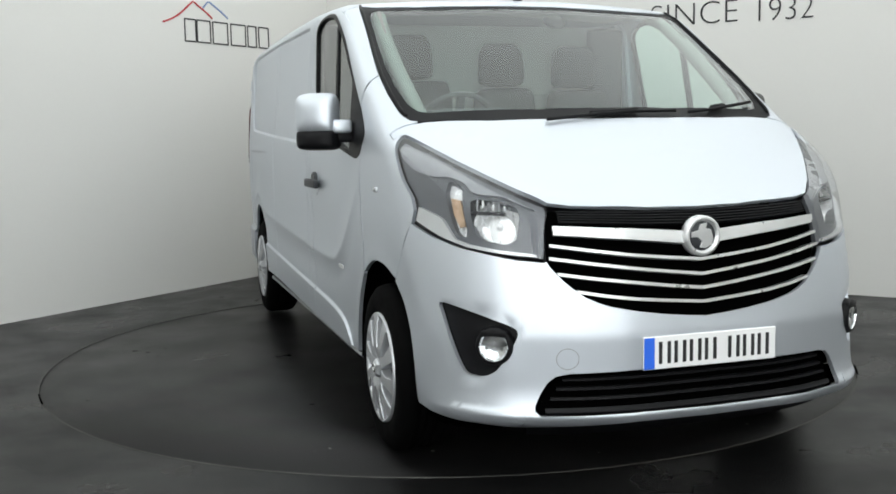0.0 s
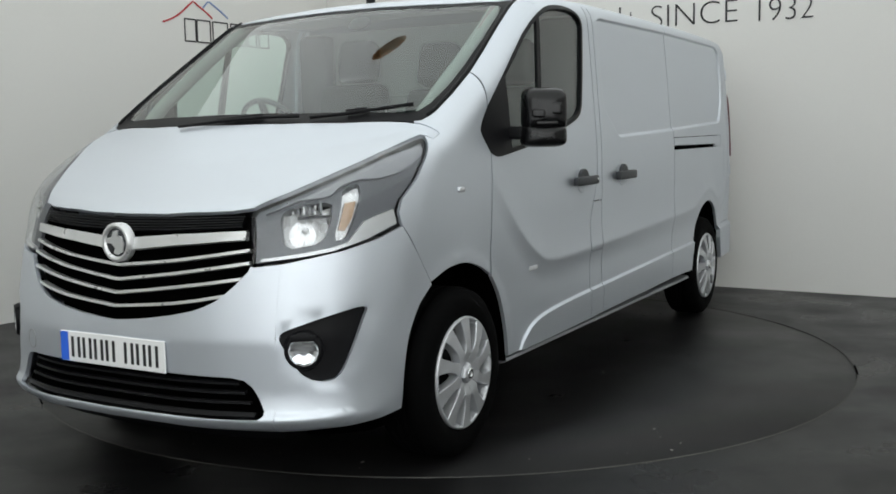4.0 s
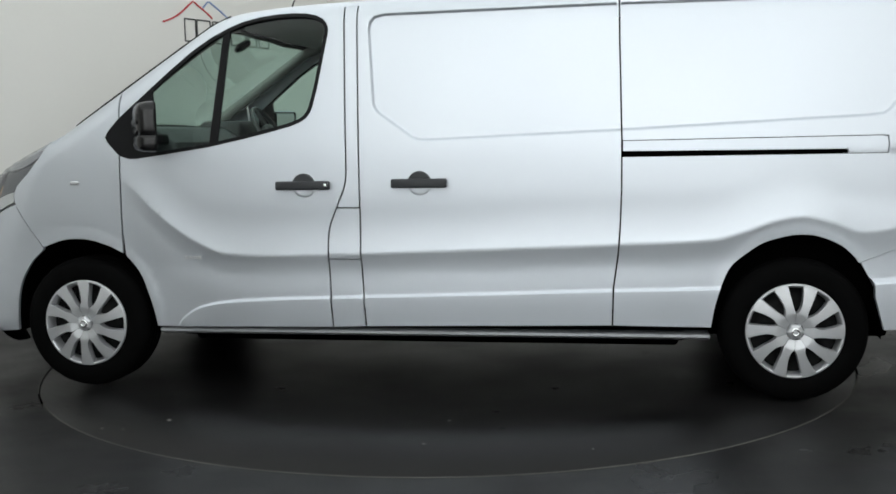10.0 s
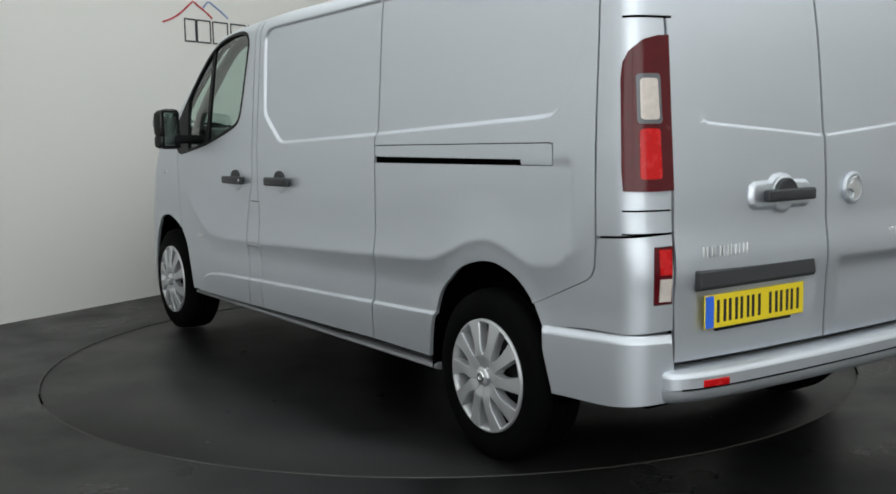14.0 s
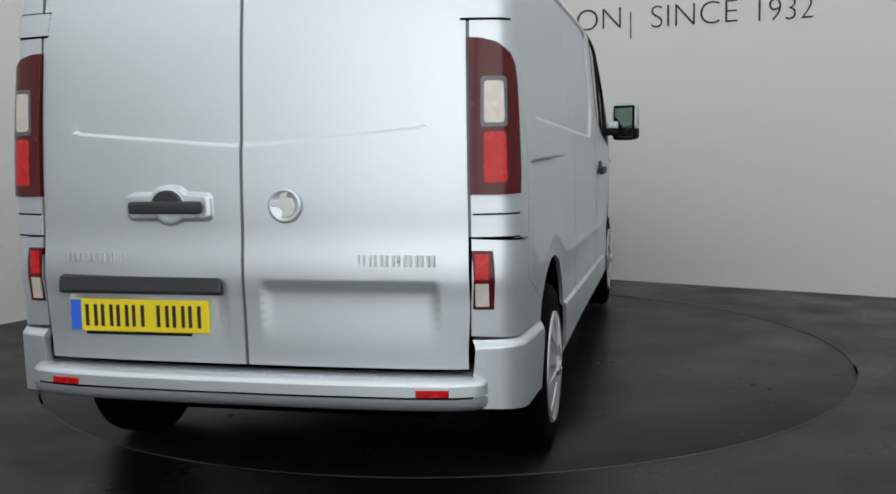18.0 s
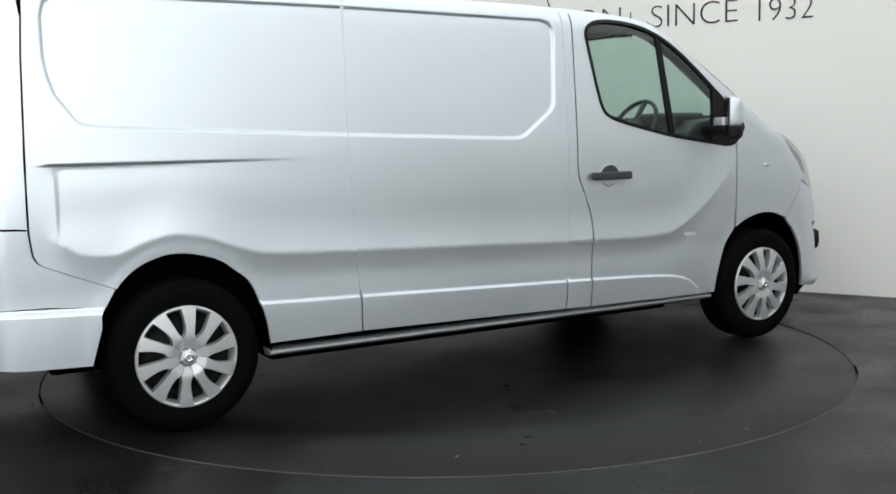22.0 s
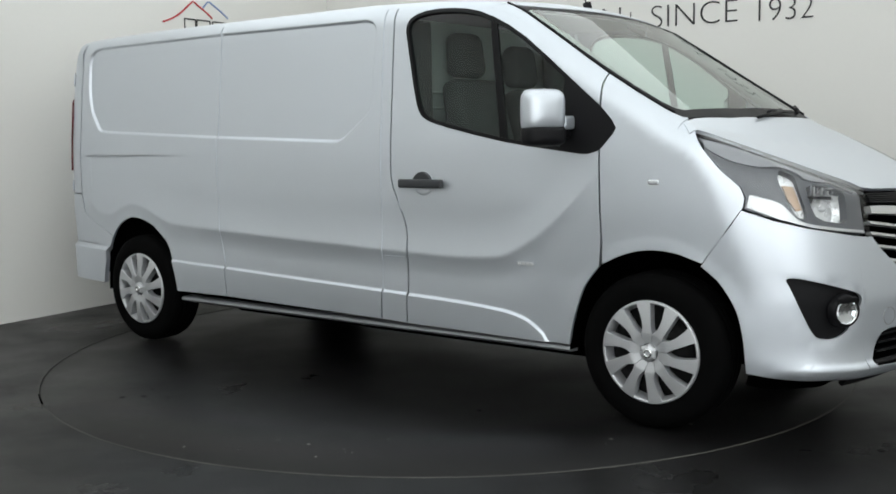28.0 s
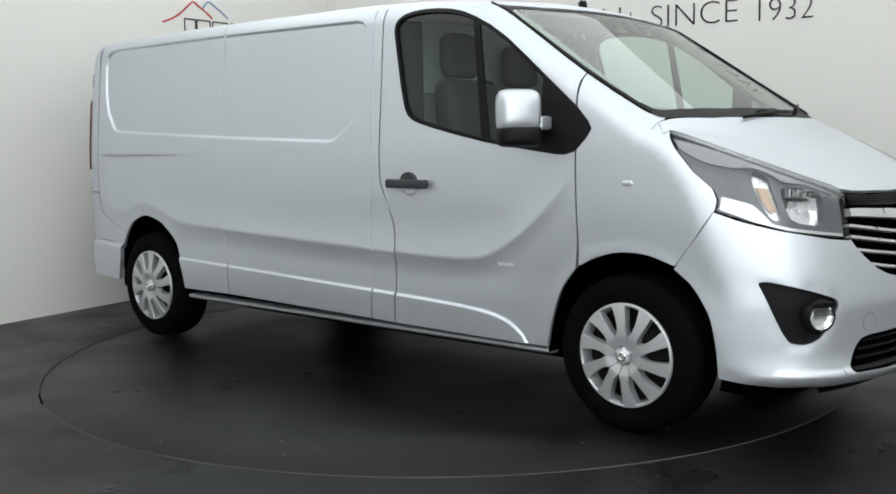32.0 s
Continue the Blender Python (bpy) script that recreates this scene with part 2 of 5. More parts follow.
def half_width(x, z):
    w = WZ(z) + WX(x)
    d = z - CREASE(x)
    up = np.clip(1 - d / 0.20, 0, 1) ** 2
    dn = 0.35 + 0.65 * np.clip(1 + d / 0.11, 0, 1) ** 1.6
    fade = np.where(d < 0, sstep(-0.42, -0.16, d), 1)
    w = w + np.clip(CREASE_A(x), 0, 1) * np.where(d > 0, up, dn * fade)
    w = w + 0.014 * sstep(0.001, 0.015, LEDGE(x) - z) * sstep(1.30, 1.20, x) * sstep(-2.04, -1.98, x)
    for cx, cz, rx, rz in ((1.752, 0.34, 0.392, 0.432), (-1.755, 0.34, 0.375, 0.446)):
        r = np.hypot((x - cx) / rx, (z - cz) / rz)
        w = w + 0.003 * sstep(1.14, 1.03, r)
    w = w - 0.004 * sstep(-2.248, -2.226, x) * sstep(-1.55, -2.0, x) * sstep(1.175, 1.150, z) * sstep(0.84, 0.98, z)
    if GROOVE[0]:
        d = z - 1.166
        w = w + 0.007 * sstep(-1.15, -2.0, x) * sstep(-2.32, -2.22, x) * (0.25 * sstep(0.06, 0.0, d) * (d > 0) - 0.45 * sstep(-0.10, -0.004, d) * (d <= 0))
    x, z, w = np.broadcast_arrays(x, z, w)
    near = (z > 1.2) & (x < 0.26) & (x > -2.3) & (z < 1.88)
    if near.any():
        w = w.copy()
        xn, zn = x[near], z[near]
        w[near] -= 0.017 * np.where(inside(RECESS, xn, zn), sstep(0, 0.017, edge_distance(RECESS, xn, zn)), 0)
    return w


REC_UP = [(-0.2, 1.226), (0.0, 1.234), (0.30, 1.259), (0.605, 1.284), (0.640, 1.30), (0.665, 1.335), (0.680, 1.40), (0.675, 1.86), (-0.2, 1.86)]
REC_LOW = [(0.062, 0.565), (0.080, 0.545), (0.645, 0.545), (0.668, 0.565), (0.670, 0.770), (0.655, 0.795), (0.078, 0.795), (0.062, 0.780)]


def rear_relief(a, z):
    a, z = np.broadcast_arrays(a, z)
    r = np.zeros(a.shape)
    near = (a < 0.7) & (z > 0.5) & (z < 1.9)
    if near.any():
        an, zn = a[near], z[near]
        r[near] = 0.0065 * np.where(inside(REC_UP, an, zn), sstep(0, 0.010, edge_distance(REC_UP, an, zn)), 0) + 0.012 * sstep(0, 0.03, 0.795 - zn) * sstep(0.0, 0.22, zn - 0.545) * sstep(0.055, 0.085, an) * sstep(0.675, 0.645, an)
    if GRIP[0]:
        near = (a > 0.08) & (a < 0.45) & (z > 0.94) & (z < 1.15)
        if near.any():
            an, zn = a[near], z[near]
            r[near] -= 0.016 * np.where(inside(SURROUND, an, zn), sstep(0, 0.013, edge_distance(SURROUND, an, zn)), 0)
    return r


GRIP = [0]
SURROUND = [(0.106, 1.000), (0.122, 0.988), (0.215, 0.988), (0.235, 0.978), (0.285, 0.978), (0.305, 0.988), (0.398, 0.988), (0.420, 1.000), (0.428, 1.035), (0.421, 1.075), (0.398, 1.087), (0.327, 1.089), (0.302, 1.108), (0.26, 1.114), (0.218, 1.108), (0.193, 1.089), (0.122, 1.087), (0.106, 1.074)]
POD = [(0.87, 0.675), (0.80, 0.665), (0.70, 0.63), (0.665, 0.60), (0.69, 0.53), (0.735, 0.455), (0.78, 0.435), (0.82, 0.46), (0.85, 0.56)]


def screen_height(x, y):
    return 1.865 + 0.645 * (0.99 - x) + 0.075 * (1 - (y / 0.82) ** 2)


def body(x, y, z):
    a = np.abs(y)
    side = a - half_width(x, z)
    bonnet = BON(x) - 0.018 * (a / 0.8) ** 2
    top = z - np.minimum(np.maximum(bonnet, screen_height(x, y)), 3)
    top = smax(top, z - ROOF(x) + 0.035 * (a / 0.8) ** 2, 0.06)
    front = x - XF(z) + GY(a)
    if np.any((x > 2.1) & (z < 0.8)):
        front = front + 0.006 * sstep(0.03, 0.0, np.where(inside(POD, a, z), 0, edge_distance(POD, a, z)))
    rear = XR(z) + GR(a) - x
    if np.any(x < -2.4):
        rear = rear + rear_relief(a, z)
    out = smax(smax(smax(side, top, 0.11), front, 0.05), rear, 0.045)
    if SKIRT[0]:
        out = out - 0.020 * sstep(0.0, 0.026, skirt_top(x) - z)
    return out


def skirt_top(x):
    return 0.584 + 0.016 * np.clip((-2.07 - x) / 0.35, 0, 1)


def gradient(p):
    e = 0.0015
    g = np.zeros_like(p)
    for i in range(3):
        d = np.zeros(3)
        d[i] = e
        g[:, i] = body(*(p + d).T) - body(*(p - d).T)
    return g / (np.linalg.norm(g, axis=1)[:, None] + 1e-12)


S7 = math.sqrt(0.5)
SIDE, FRONT, REAR, TOP = np.array([0, 1.0, 0]), np.array([1.0, 0, 0]), np.array([-1.0, 0, 0]), np.array([0, 0, 1.0])
NOSE, TAIL = np.array([S7, S7, 0]), np.array([-S7, S7, 0])


def axes(d):
    u = np.array([1.0, 0, 0]) if abs(d[0]) < 0.1 else np.array([-d[1], d[0], 0.0]) if abs(d[1]) > 0.1 else np.array([0, 1.0, 0])
    u = u / np.linalg.norm(u)
    return u, np.cross(d, u)


def raise_to(d, q):
    """Lays points along the way d onto the outside of the body."""
    q = np.atleast_2d(np.asarray(q, float))
    q = q - (q @ d)[:, None] * d
    s = np.full(len(q), 2.84)
    open_ = np.ones(len(q), bool)
    lo = np.zeros(len(q))
    step = 0.04
    k = 1.12 if d[1] > 0.9 else 2.12 if d[2] > 0.9 else 2.84
    while k > 0 and open_.any():
        idx = np.where(open_)[0]
        v = body(*(q[idx] + (k - step) * d).T)
        hit = v < 0
        s[idx[hit]], lo[idx[hit]] = k, k - step
        open_[idx[hit]] = False
        k -= step
    for _ in range(22):
        m = (s + lo) / 2
        v = body(*(q + m[:, None] * d).T) < 0
        lo, s = np.where(v, m, lo), np.where(v, s, m)
    return q + ((s + lo) / 2)[:, None] * d


def on_side(pts):
    return [tuple(p) for p in raise_to(SIDE, [(x, 0, z) for x, z in pts])]


def on_front(pts):
    return [tuple(p) for p in raise_to(FRONT, [(0, y, z) for y, z in pts])]


def on_rear(pts):
    return [tuple(p) for p in raise_to(REAR, [(0, y, z) for y, z in pts])]


def on_top(pts):
    return [tuple(p) for p in raise_to(TOP, [(x, y, 0) for x, y in pts])]


def shoulder(xs):
    """The line along which the side turns into the roof, screen or bonnet."""
    out = []
    for x in xs:
        z0, z1 = 1.0, 2.05
        for n in (40, 24):
            z = np.linspace(z0, z1, n)
            z = z[body(np.full(n, x), np.full(n, 0.3), z) < 0]
            p = raise_to(SIDE, np.stack([np.full(len(z), x), 0 * z, z], 1))
            i = int(np.argmax(p[:, 1] + p[:, 2]))
            z0, z1 = z[max(i - 1, 0)], z[min(i + 1, len(z) - 1)]
        out.append(tuple(p[i]))
    return out


def corner(zs, way):
    """The line along which the side turns into the front (way 1) or the rear (way -1)."""
    out = []
    for z in zs:
        y = np.linspace(0.3, 0.99, 400)
        p = raise_to(FRONT if way > 0 else REAR, np.stack([0 * y, y, np.full(400, z)], 1))
        i = int(np.argmax(p[:, 1] + way * p[:, 0]))
        out.append(tuple(p[i]))
    return out


def refine(line, step):
    line = [np.array(p, float) for p in line]
    out = []
    for a, b in zip(line, line[1:] + line[:1]):
        n = max(1, int(math.ceil(np.linalg.norm(b - a) / step)))
        out += [a + (b - a) * k / n for k in range(n)]
    return np.array(out)


def shell(outline, d, holes=(), step=0.04, marks=(), lift=0.0, depth=0.016):
    """Points, triangles and normals of a piece of the body's skin inside an outline, seen along d, with folded edges."""
    from mathutils.geometry import delaunay_2d_cdt
    u, v = axes(d)
    flat = lambda q: np.stack([q @ u, q @ v], 1)
    loops = [refine(outline, step * 0.7)] + [refine(h, step * 0.7) for h in holes]
    loops2 = [flat(l) for l in loops]
    pts, edges = [], []
    for l in loops2:
        b = len(pts)
        pts += list(l)
        edges += [(b + i, b + (i + 1) % len(l)) for i in range(len(l))]
    nb = len(pts)
    lo, hi = loops2[0].min(0), loops2[0].max(0)
    gx, gy = np.meshgrid(np.arange(lo[0] + step / 2, hi[0], step), np.arange(lo[1] + step / 2, hi[1], step))
    grid = np.stack([gx.ravel(), gy.ravel()], 1)
    near = np.full(len(grid), 1e9)
    ml = [flat(np.array(m, float)) for m in marks if len(m)]
    for m in ml:
        for c in m:
            near = np.minimum(near, np.hypot(grid[:, 0] - c[0], grid[:, 1] - c[1]))
    grid = grid[near > step * 0.45]
    cand = np.concatenate([grid] + ml) if ml else grid
    keep = inside(loops2[0], cand[:, 0], cand[:, 1])
    clear = edge_distance(loops2[0], cand[:, 0], cand[:, 1])
    for l in loops2[1:]:
        keep &= ~inside(l, cand[:, 0], cand[:, 1])
        clear = np.minimum(clear, edge_distance(l, cand[:, 0], cand[:, 1]))
    lim = np.full(len(cand), step * 0.3)
    lim[len(grid):] = 0.004
    pts += list(cand[keep & (clear > lim)])
    vs, _, fs, *_ = delaunay_2d_cdt([Vector(p) for p in pts], edges, [], 0, 1e-5)
    vs = np.array([tuple(p) for p in vs])
    fs = np.array([f for f in fs if len(f) == 3])
    c = vs[fs].mean(1)
    ok = inside(loops2[0], c[:, 0], c[:, 1])
    for l in loops2[1:]:
        ok &= ~inside(l, c[:, 0], c[:, 1])
    fs = fs[ok]
    p = raise_to(d, vs[:, :1] * u + vs[:, 1:2] * v)
    n = gradient(p)
    p = p + lift * n
    a, b, cc = p[fs[:, 0]], p[fs[:, 1]], p[fs[:, 2]]
    bad = (np.cross(b - a, cc - a) * n[fs[:, 0]]).sum(1) < 0
    fs[bad] = fs[bad][:, ::-1]
    count = {}
    for f in fs:
        for i in range(3):
            e = (f[i], f[(i + 1) % 3])
            count[e] = count.get(e, 0) + 1
    rim = [e for e in count if (e[1], e[0]) not in count]
    P, N, F = list(p), list(n), [tuple(f) for f in fs]
    for i, j in rim:
        t = np.cross(p[j] - p[i], n[i])
        t = t / (np.linalg.norm(t) + 1e-12)
        k = len(P)
        P += [p[i], p[j], p[j] - depth * n[j], p[i] - depth * n[i]]
        N += [t] * 4
        F.append((k + 1, k, k + 3, k + 2))
    return np.array(P), np.array(N), F


def skin(name, pieces, mat, parent, label="", mirror=False):
    """One mesh from pieces of skin; mirror puts it on the van's other side."""
    P, N, F = [], [], []
    for p, n, f in pieces:
        b = len(P)
        P += list(p)
        N += list(n)
        F += [tuple(i + b for i in g) for g in f]
    P, N = np.array(P), np.array(N)
    if mirror:
        P, N, F = P * [1, -1, 1], N * [1, -1, 1], [g[::-1] for g in F]
    me = bpy.data.meshes.new(name)
    me.from_pydata([tuple(p) for p in P], [], F)
    me.materials.append(mat)
    me.shade_smooth()
    me.normals_split_custom_set_from_vertices([tuple(n) for n in N])
    ob = new(name, me)
    ob.parent = parent
    if label:
        ob["label"] = label
    return ob


def both(name, pieces, mat, parent, label=""):
    return [skin(name, pieces, mat, parent, label), skin(name, pieces, mat, parent, label, True)]


# ---- the room ----
CORNER = Vector((-1.14, 4.31, 0))
LEFT_WAY, RIGHT_WAY = Vector((-0.5253, -0.8509, 0)), Vector((0.8509, -0.5253, 0))
ROOM = 11.0
HEIGHT = 3.9


def in_room(a, b, z=0.0):
    """A place a metres along one wall and b metres along the other from their corner."""
    return CORNER + LEFT_WAY * a + RIGHT_WAY * b + Vector((0, 0, z))


def slab(name, a0, a1, b0, b1, z0, z1, mat, label):
    bm = bmesh.new()
    lo = [bm.verts.new(in_room(a, b, z0)) for a, b in ((a0, b0), (a1, b0), (a1, b1), (a0, b1))]
    hi = [bm.verts.new(in_room(a, b, z1)) for a, b in ((a0, b0), (a1, b0), (a1, b1), (a0, b1))]
    bm.faces.new(lo[::-1])
    bm.faces.new(hi)
    for i in range(4):
        j = (i + 1) % 4
        bm.faces.new((lo[i], lo[j], hi[j], hi[i]))
    bmesh.ops.recalc_face_normals(bm, faces=bm.faces)
    return tagged(link(name, bm, mat, smooth=False), label, kind="structure")


T = 0.15
slab("wall_left", 0, ROOM, -T, 0, -0.1, HEIGHT, WALL, "plain off-white painted studio wall with dark lettering")
slab("wall_right", -T, 0, -T, ROOM, -0.1, HEIGHT, WALL, "plain off-white painted studio wall with dark lettering")
slab("wall_behind", 0, ROOM, ROOM, ROOM + T, -0.1, HEIGHT, WALL, "plain off-white painted studio wall")
slab("wall_far_side", ROOM, ROOM + T, -T, ROOM + T, -0.1, HEIGHT, WALL, "plain off-white painted studio wall")
slab("ceiling", -T, ROOM + T, -T, ROOM + T, HEIGHT, HEIGHT + T, CEIL, "plain grey studio ceiling")

RING = 2.25


def floor_sheet():
    bm = bmesh.new()
    n = 96
    inner = [bm.verts.new((RING * math.cos(2 * math.pi * i / n), RING * math.sin(2 * math.pi * i / n), 0)) for i in range(n)]
    down = [bm.verts.new((v.co.x, v.co.y, -0.08)) for v in inner]
    outer = []
    for v in inner:
        d = v.co.normalized()
        q = Vector((d.dot(LEFT_WAY), d.dot(RIGHT_WAY)))
        c = Vector(((-CORNER).dot(LEFT_WAY), (-CORNER).dot(RIGHT_WAY)))
        s = min([((ROOM if q[k] > 0 else 0) - c[k]) / q[k] for k in range(2) if abs(q[k]) > 1e-6])
        outer.append(bm.verts.new(d * s))
    for i in range(n):
        j = (i + 1) % n
        bm.faces.new((inner[i], outer[i], outer[j], inner[j]))
        bm.faces.new((inner[j], down[j], down[i], inner[i]))
    for k in ((0, 0), (0, ROOM), (ROOM, 0), (ROOM, ROOM)):
        p = in_room(*k)
        near = sorted(range(n), key=lambda i: (outer[i].co - p).length)[:2]
        if abs(near[0] - near[1]) in (1, n - 1) and (outer[near[0]].co - p).length > 1e-4:
            bm.faces.new((outer[near[0]], outer[near[1]], bm.verts.new(p)))
    bmesh.ops.recalc_face_normals(bm, faces=bm.faces)
    return tagged(link("floor", bm, FLOOR, smooth=False), "dark grey slightly glossy studio floor with dusty scuffs", kind="structure")


floor_sheet()
bm = bmesh.new()
lathe(bm, [(RING + 0.007, 0.0005), (RING + 0.006, 0.003), (RING + 0.002, 0.003), (RING + 0.002, -0.05)], 160, "z")
tagged(link("turntable_rim", bm, WORN), "thin worn metal rim set in the dark floor round the turntable", kind="structure")


rim_ob = bpy.data.objects["turntable_rim"]
for mid in (-2.678, -0.320):
    bm = bmesh.new()
    arc = [mid - 0.05 + 0.10 * k / 14 for k in range(15)]
    rings = [[bm.verts.new((r * math.cos(a), r * math.sin(a), z)) for a in arc] for r, z in ((RING + 0.0005, 0.001), (RING + 0.001, 0.004), (RING + 0.0075, 0.004), (RING + 0.008, 0.001))]
    for a, b in zip(rings, rings[1:]):
        for k in range(14):
            bm.faces.new((a[k], b[k], b[k + 1], a[k + 1]))
    part("rim_gap", bm, VOID, rim_ob, "black gap in the rim")


def amber_lamp(x, y):
    top = new("ceiling_lamp")
    bm = bmesh.new()
    lathe(bm, [(0.001, -0.15), (0.09, -0.143), (0.16, -0.11), (0.195, -0.06), (0.20, -0.02)], 32, "z")
    part("shade", bm, AMBERSHADE, top, "dull amber glass shade")
    bm = bmesh.new()
    lathe(bm, [(0.205, -0.022), (0.205, 0.0), (0.17, 0.0)], 32, "z")
    part("collar", bm, WHITE, top)
    top.location = (x, y, HEIGHT - 0.07)
    top.scale = (0.78, 0.30, 0.3)
    return tagged(top, "oval amber glass ceiling lamp over the turntable", "ceiling lamp")


amber_lamp(-0.84, 0.10)


def ceiling_light(a, b, wa, wb):
    top = new("ceiling_light")
    top.location = in_room(a, b, HEIGHT)
    top.rotation_euler = (0, 0, math.atan2(LEFT_WAY.y, LEFT_WAY.x))
    bm = bmesh.new()
    box(bm, -wa / 2, wa / 2, -wb / 2, wb / 2, -0.07, -0.03)
    part("diffuser", bm, LAMPCEIL, top, smooth=False)
    bm = bmesh.new()
    e = -0.02
    for x0, x1, y0, y1 in ((-wa / 2 - e, wa / 2 + e, -wb / 2 - e, -wb / 2), (-wa / 2 - e, wa / 2 + e, wb / 2, wb / 2 + e), (-wa / 2 - e, -wa / 2, -wb / 2, wb / 2), (wa / 2, wa / 2 + e, -wb / 2, wb / 2)):
        box(bm, x0, x1, y0, y1, -0.028, 0.0, 0.003)
    part("frame", bm, WHITE, top)
    return tagged(top, "large white studio light panel set in the ceiling", "ceiling light", "ceiling lights")


LIGHTS = [(a, b, 3.648, 3.648) for a in (1.85, 5.5, 9.15) for b in (1.85, 5.5, 9.15)]
for a, b, wa, wb in LIGHTS:
    ceiling_light(a, b, wa, wb)


def softbox(x, y, z, w, h, tilt, turn):
    top = new("softbox")
    bm = bmesh.new()
    box(bm, -w / 2, w / 2, -h / 2, h / 2, -0.02, 0.0)
    part("diffuser", bm, LAMPKEY, top, smooth=False)
    bm = bmesh.new()
    for x0, x1, y0, y1 in ((-w / 2 - 0.04, w / 2 + 0.04, -h / 2 - 0.04, -h / 2), (-w / 2 - 0.04, w / 2 + 0.04, h / 2, h / 2 + 0.04), (-w / 2 - 0.04, -w / 2, -h / 2, h / 2), (w / 2, w / 2 + 0.04, -h / 2, h / 2)):
        box(bm, x0, x1, y0, y1, -0.04, 0.12, 0.006)
    box(bm, -w / 2, w / 2, -h / 2, h / 2, 0.02, 0.12)
    part("housing", bm, BLACK, top)
    for k in (-1, 1):
        bm = bmesh.new()
        tube(bm, [(k * w * 0.4, h / 2, 0.06), (k * w * 0.4, h / 2 + 0.36, 0.06)], 0.012, 8)
        part("hanger", bm, STEEL, top)
    top.matrix_world = pose(x, y, z, tilt, 0, turn)
    return tagged(top, "wide hanging studio softbox with white diffuser", "studio light", "softboxes")


for x, y, turn in ((-1.66, -6.72, 10), (1.76, -6.72, -10)):
    softbox(x, y, 1.95, 3.32, 3.2, 81, turn)


# ---- wall lettering ----
def wall_stroke(name, wall, pts, width, mat, label, category="sign"):
    """A thin painted stroke on a wall through (metres from the corner, height)."""
    way = LEFT_WAY if wall == "left" else RIGHT_WAY
    out = RIGHT_WAY if wall == "left" else LEFT_WAY
    bm = bmesh.new()
    thick = 0.004
    L, R = [], []
    for i, (s, z) in enumerate(pts):
        a, b = pts[max(i - 1, 0)], pts[min(i + 1, len(pts) - 1)]
        d = Vector((b[0] - a[0], b[1] - a[1])).normalized()
        n = Vector((-d.y, d.x)) * width / 2
        for side, k in ((L, 1), (R, -1)):
            p = CORNER + way * (s + k * n.x) + Vector((0, 0, z + k * n.y))
            side.append((bm.verts.new(p + out * 0.0005), bm.verts.new(p + out * thick)))
    for i in range(len(pts) - 1):
        bm.faces.new((L[i][1], L[i + 1][1], R[i + 1][1], R[i][1]))
        bm.faces.new((L[i][0], L[i + 1][0], L[i + 1][1], L[i][1]))
        bm.faces.new((R[i][1], R[i + 1][1], R[i + 1][0], R[i][0]))
    for i in (0, -1):
        bm.faces.new((L[i][0], L[i][1], R[i][1], R[i][0]))
    bmesh.ops.recalc_face_normals(bm, faces=bm.faces)
    return link(name, bm, mat, smooth=False)


def arc_pts(a, b, bend, n=10):
    a, b = Vector(a), Vector(b)
    d = b - a
    nrm = Vector((-d.y, d.x))
    return [tuple(a + d * t + nrm * bend * 4 * t * (1 - t)) for t in [i / n for i in range(n + 1)]]


logo = new("wall_logo")
logo.location = CORNER + LEFT_WAY * 1.7 + Vector((0, 0, 2.3))
for nm, pts, mat in (("red_peak", arc_pts((2.155, 2.222), (1.86, 2.385), 0.06) + [(1.81, 2.418), (1.78, 2.405)] + arc_pts((1.77, 2.395), (1.589, 2.294), -0.02), REDINK),
                     ("blue_peak", [(1.70, 2.372), (1.645, 2.425), (1.62, 2.43)] + arc_pts((1.60, 2.42), (1.401, 2.311), -0.02), BLUEINK)):
    ob = wall_stroke(nm, "left", pts, 0.014, mat, "")
    ob.parent = logo
    ob.matrix_parent_inverse = logo.matrix_basis.inverted()
tagged(logo, "two thin red and blue roof-like peaks painted on the white wall", "logo")

plain = new("wall_lettering_bars")
plain.location = CORNER + LEFT_WAY * 1.4 + Vector((0, 0, 2.1))
for s0, s1 in ((1.915, 1.79), (1.775, 1.62), (1.59, 1.41), (1.37, 1.185), (1.155, 1.045), (1.01, 0.88)):
    pts = [(s0, 2.085), (s0, 2.268), (s1, 2.268), (s1, 2.085), (s0 - 0.001, 2.085)]
    for a, b in zip(pts, pts[1:]):
        ob = wall_stroke("letter_bar", "left", [a, b], 0.012, INK, "")
        ob.parent = plain
        ob.matrix_parent_inverse = plain.matrix_basis.inverted()
tagged(plain, "row of thin black lettering shapes painted on the white wall", "lettering")


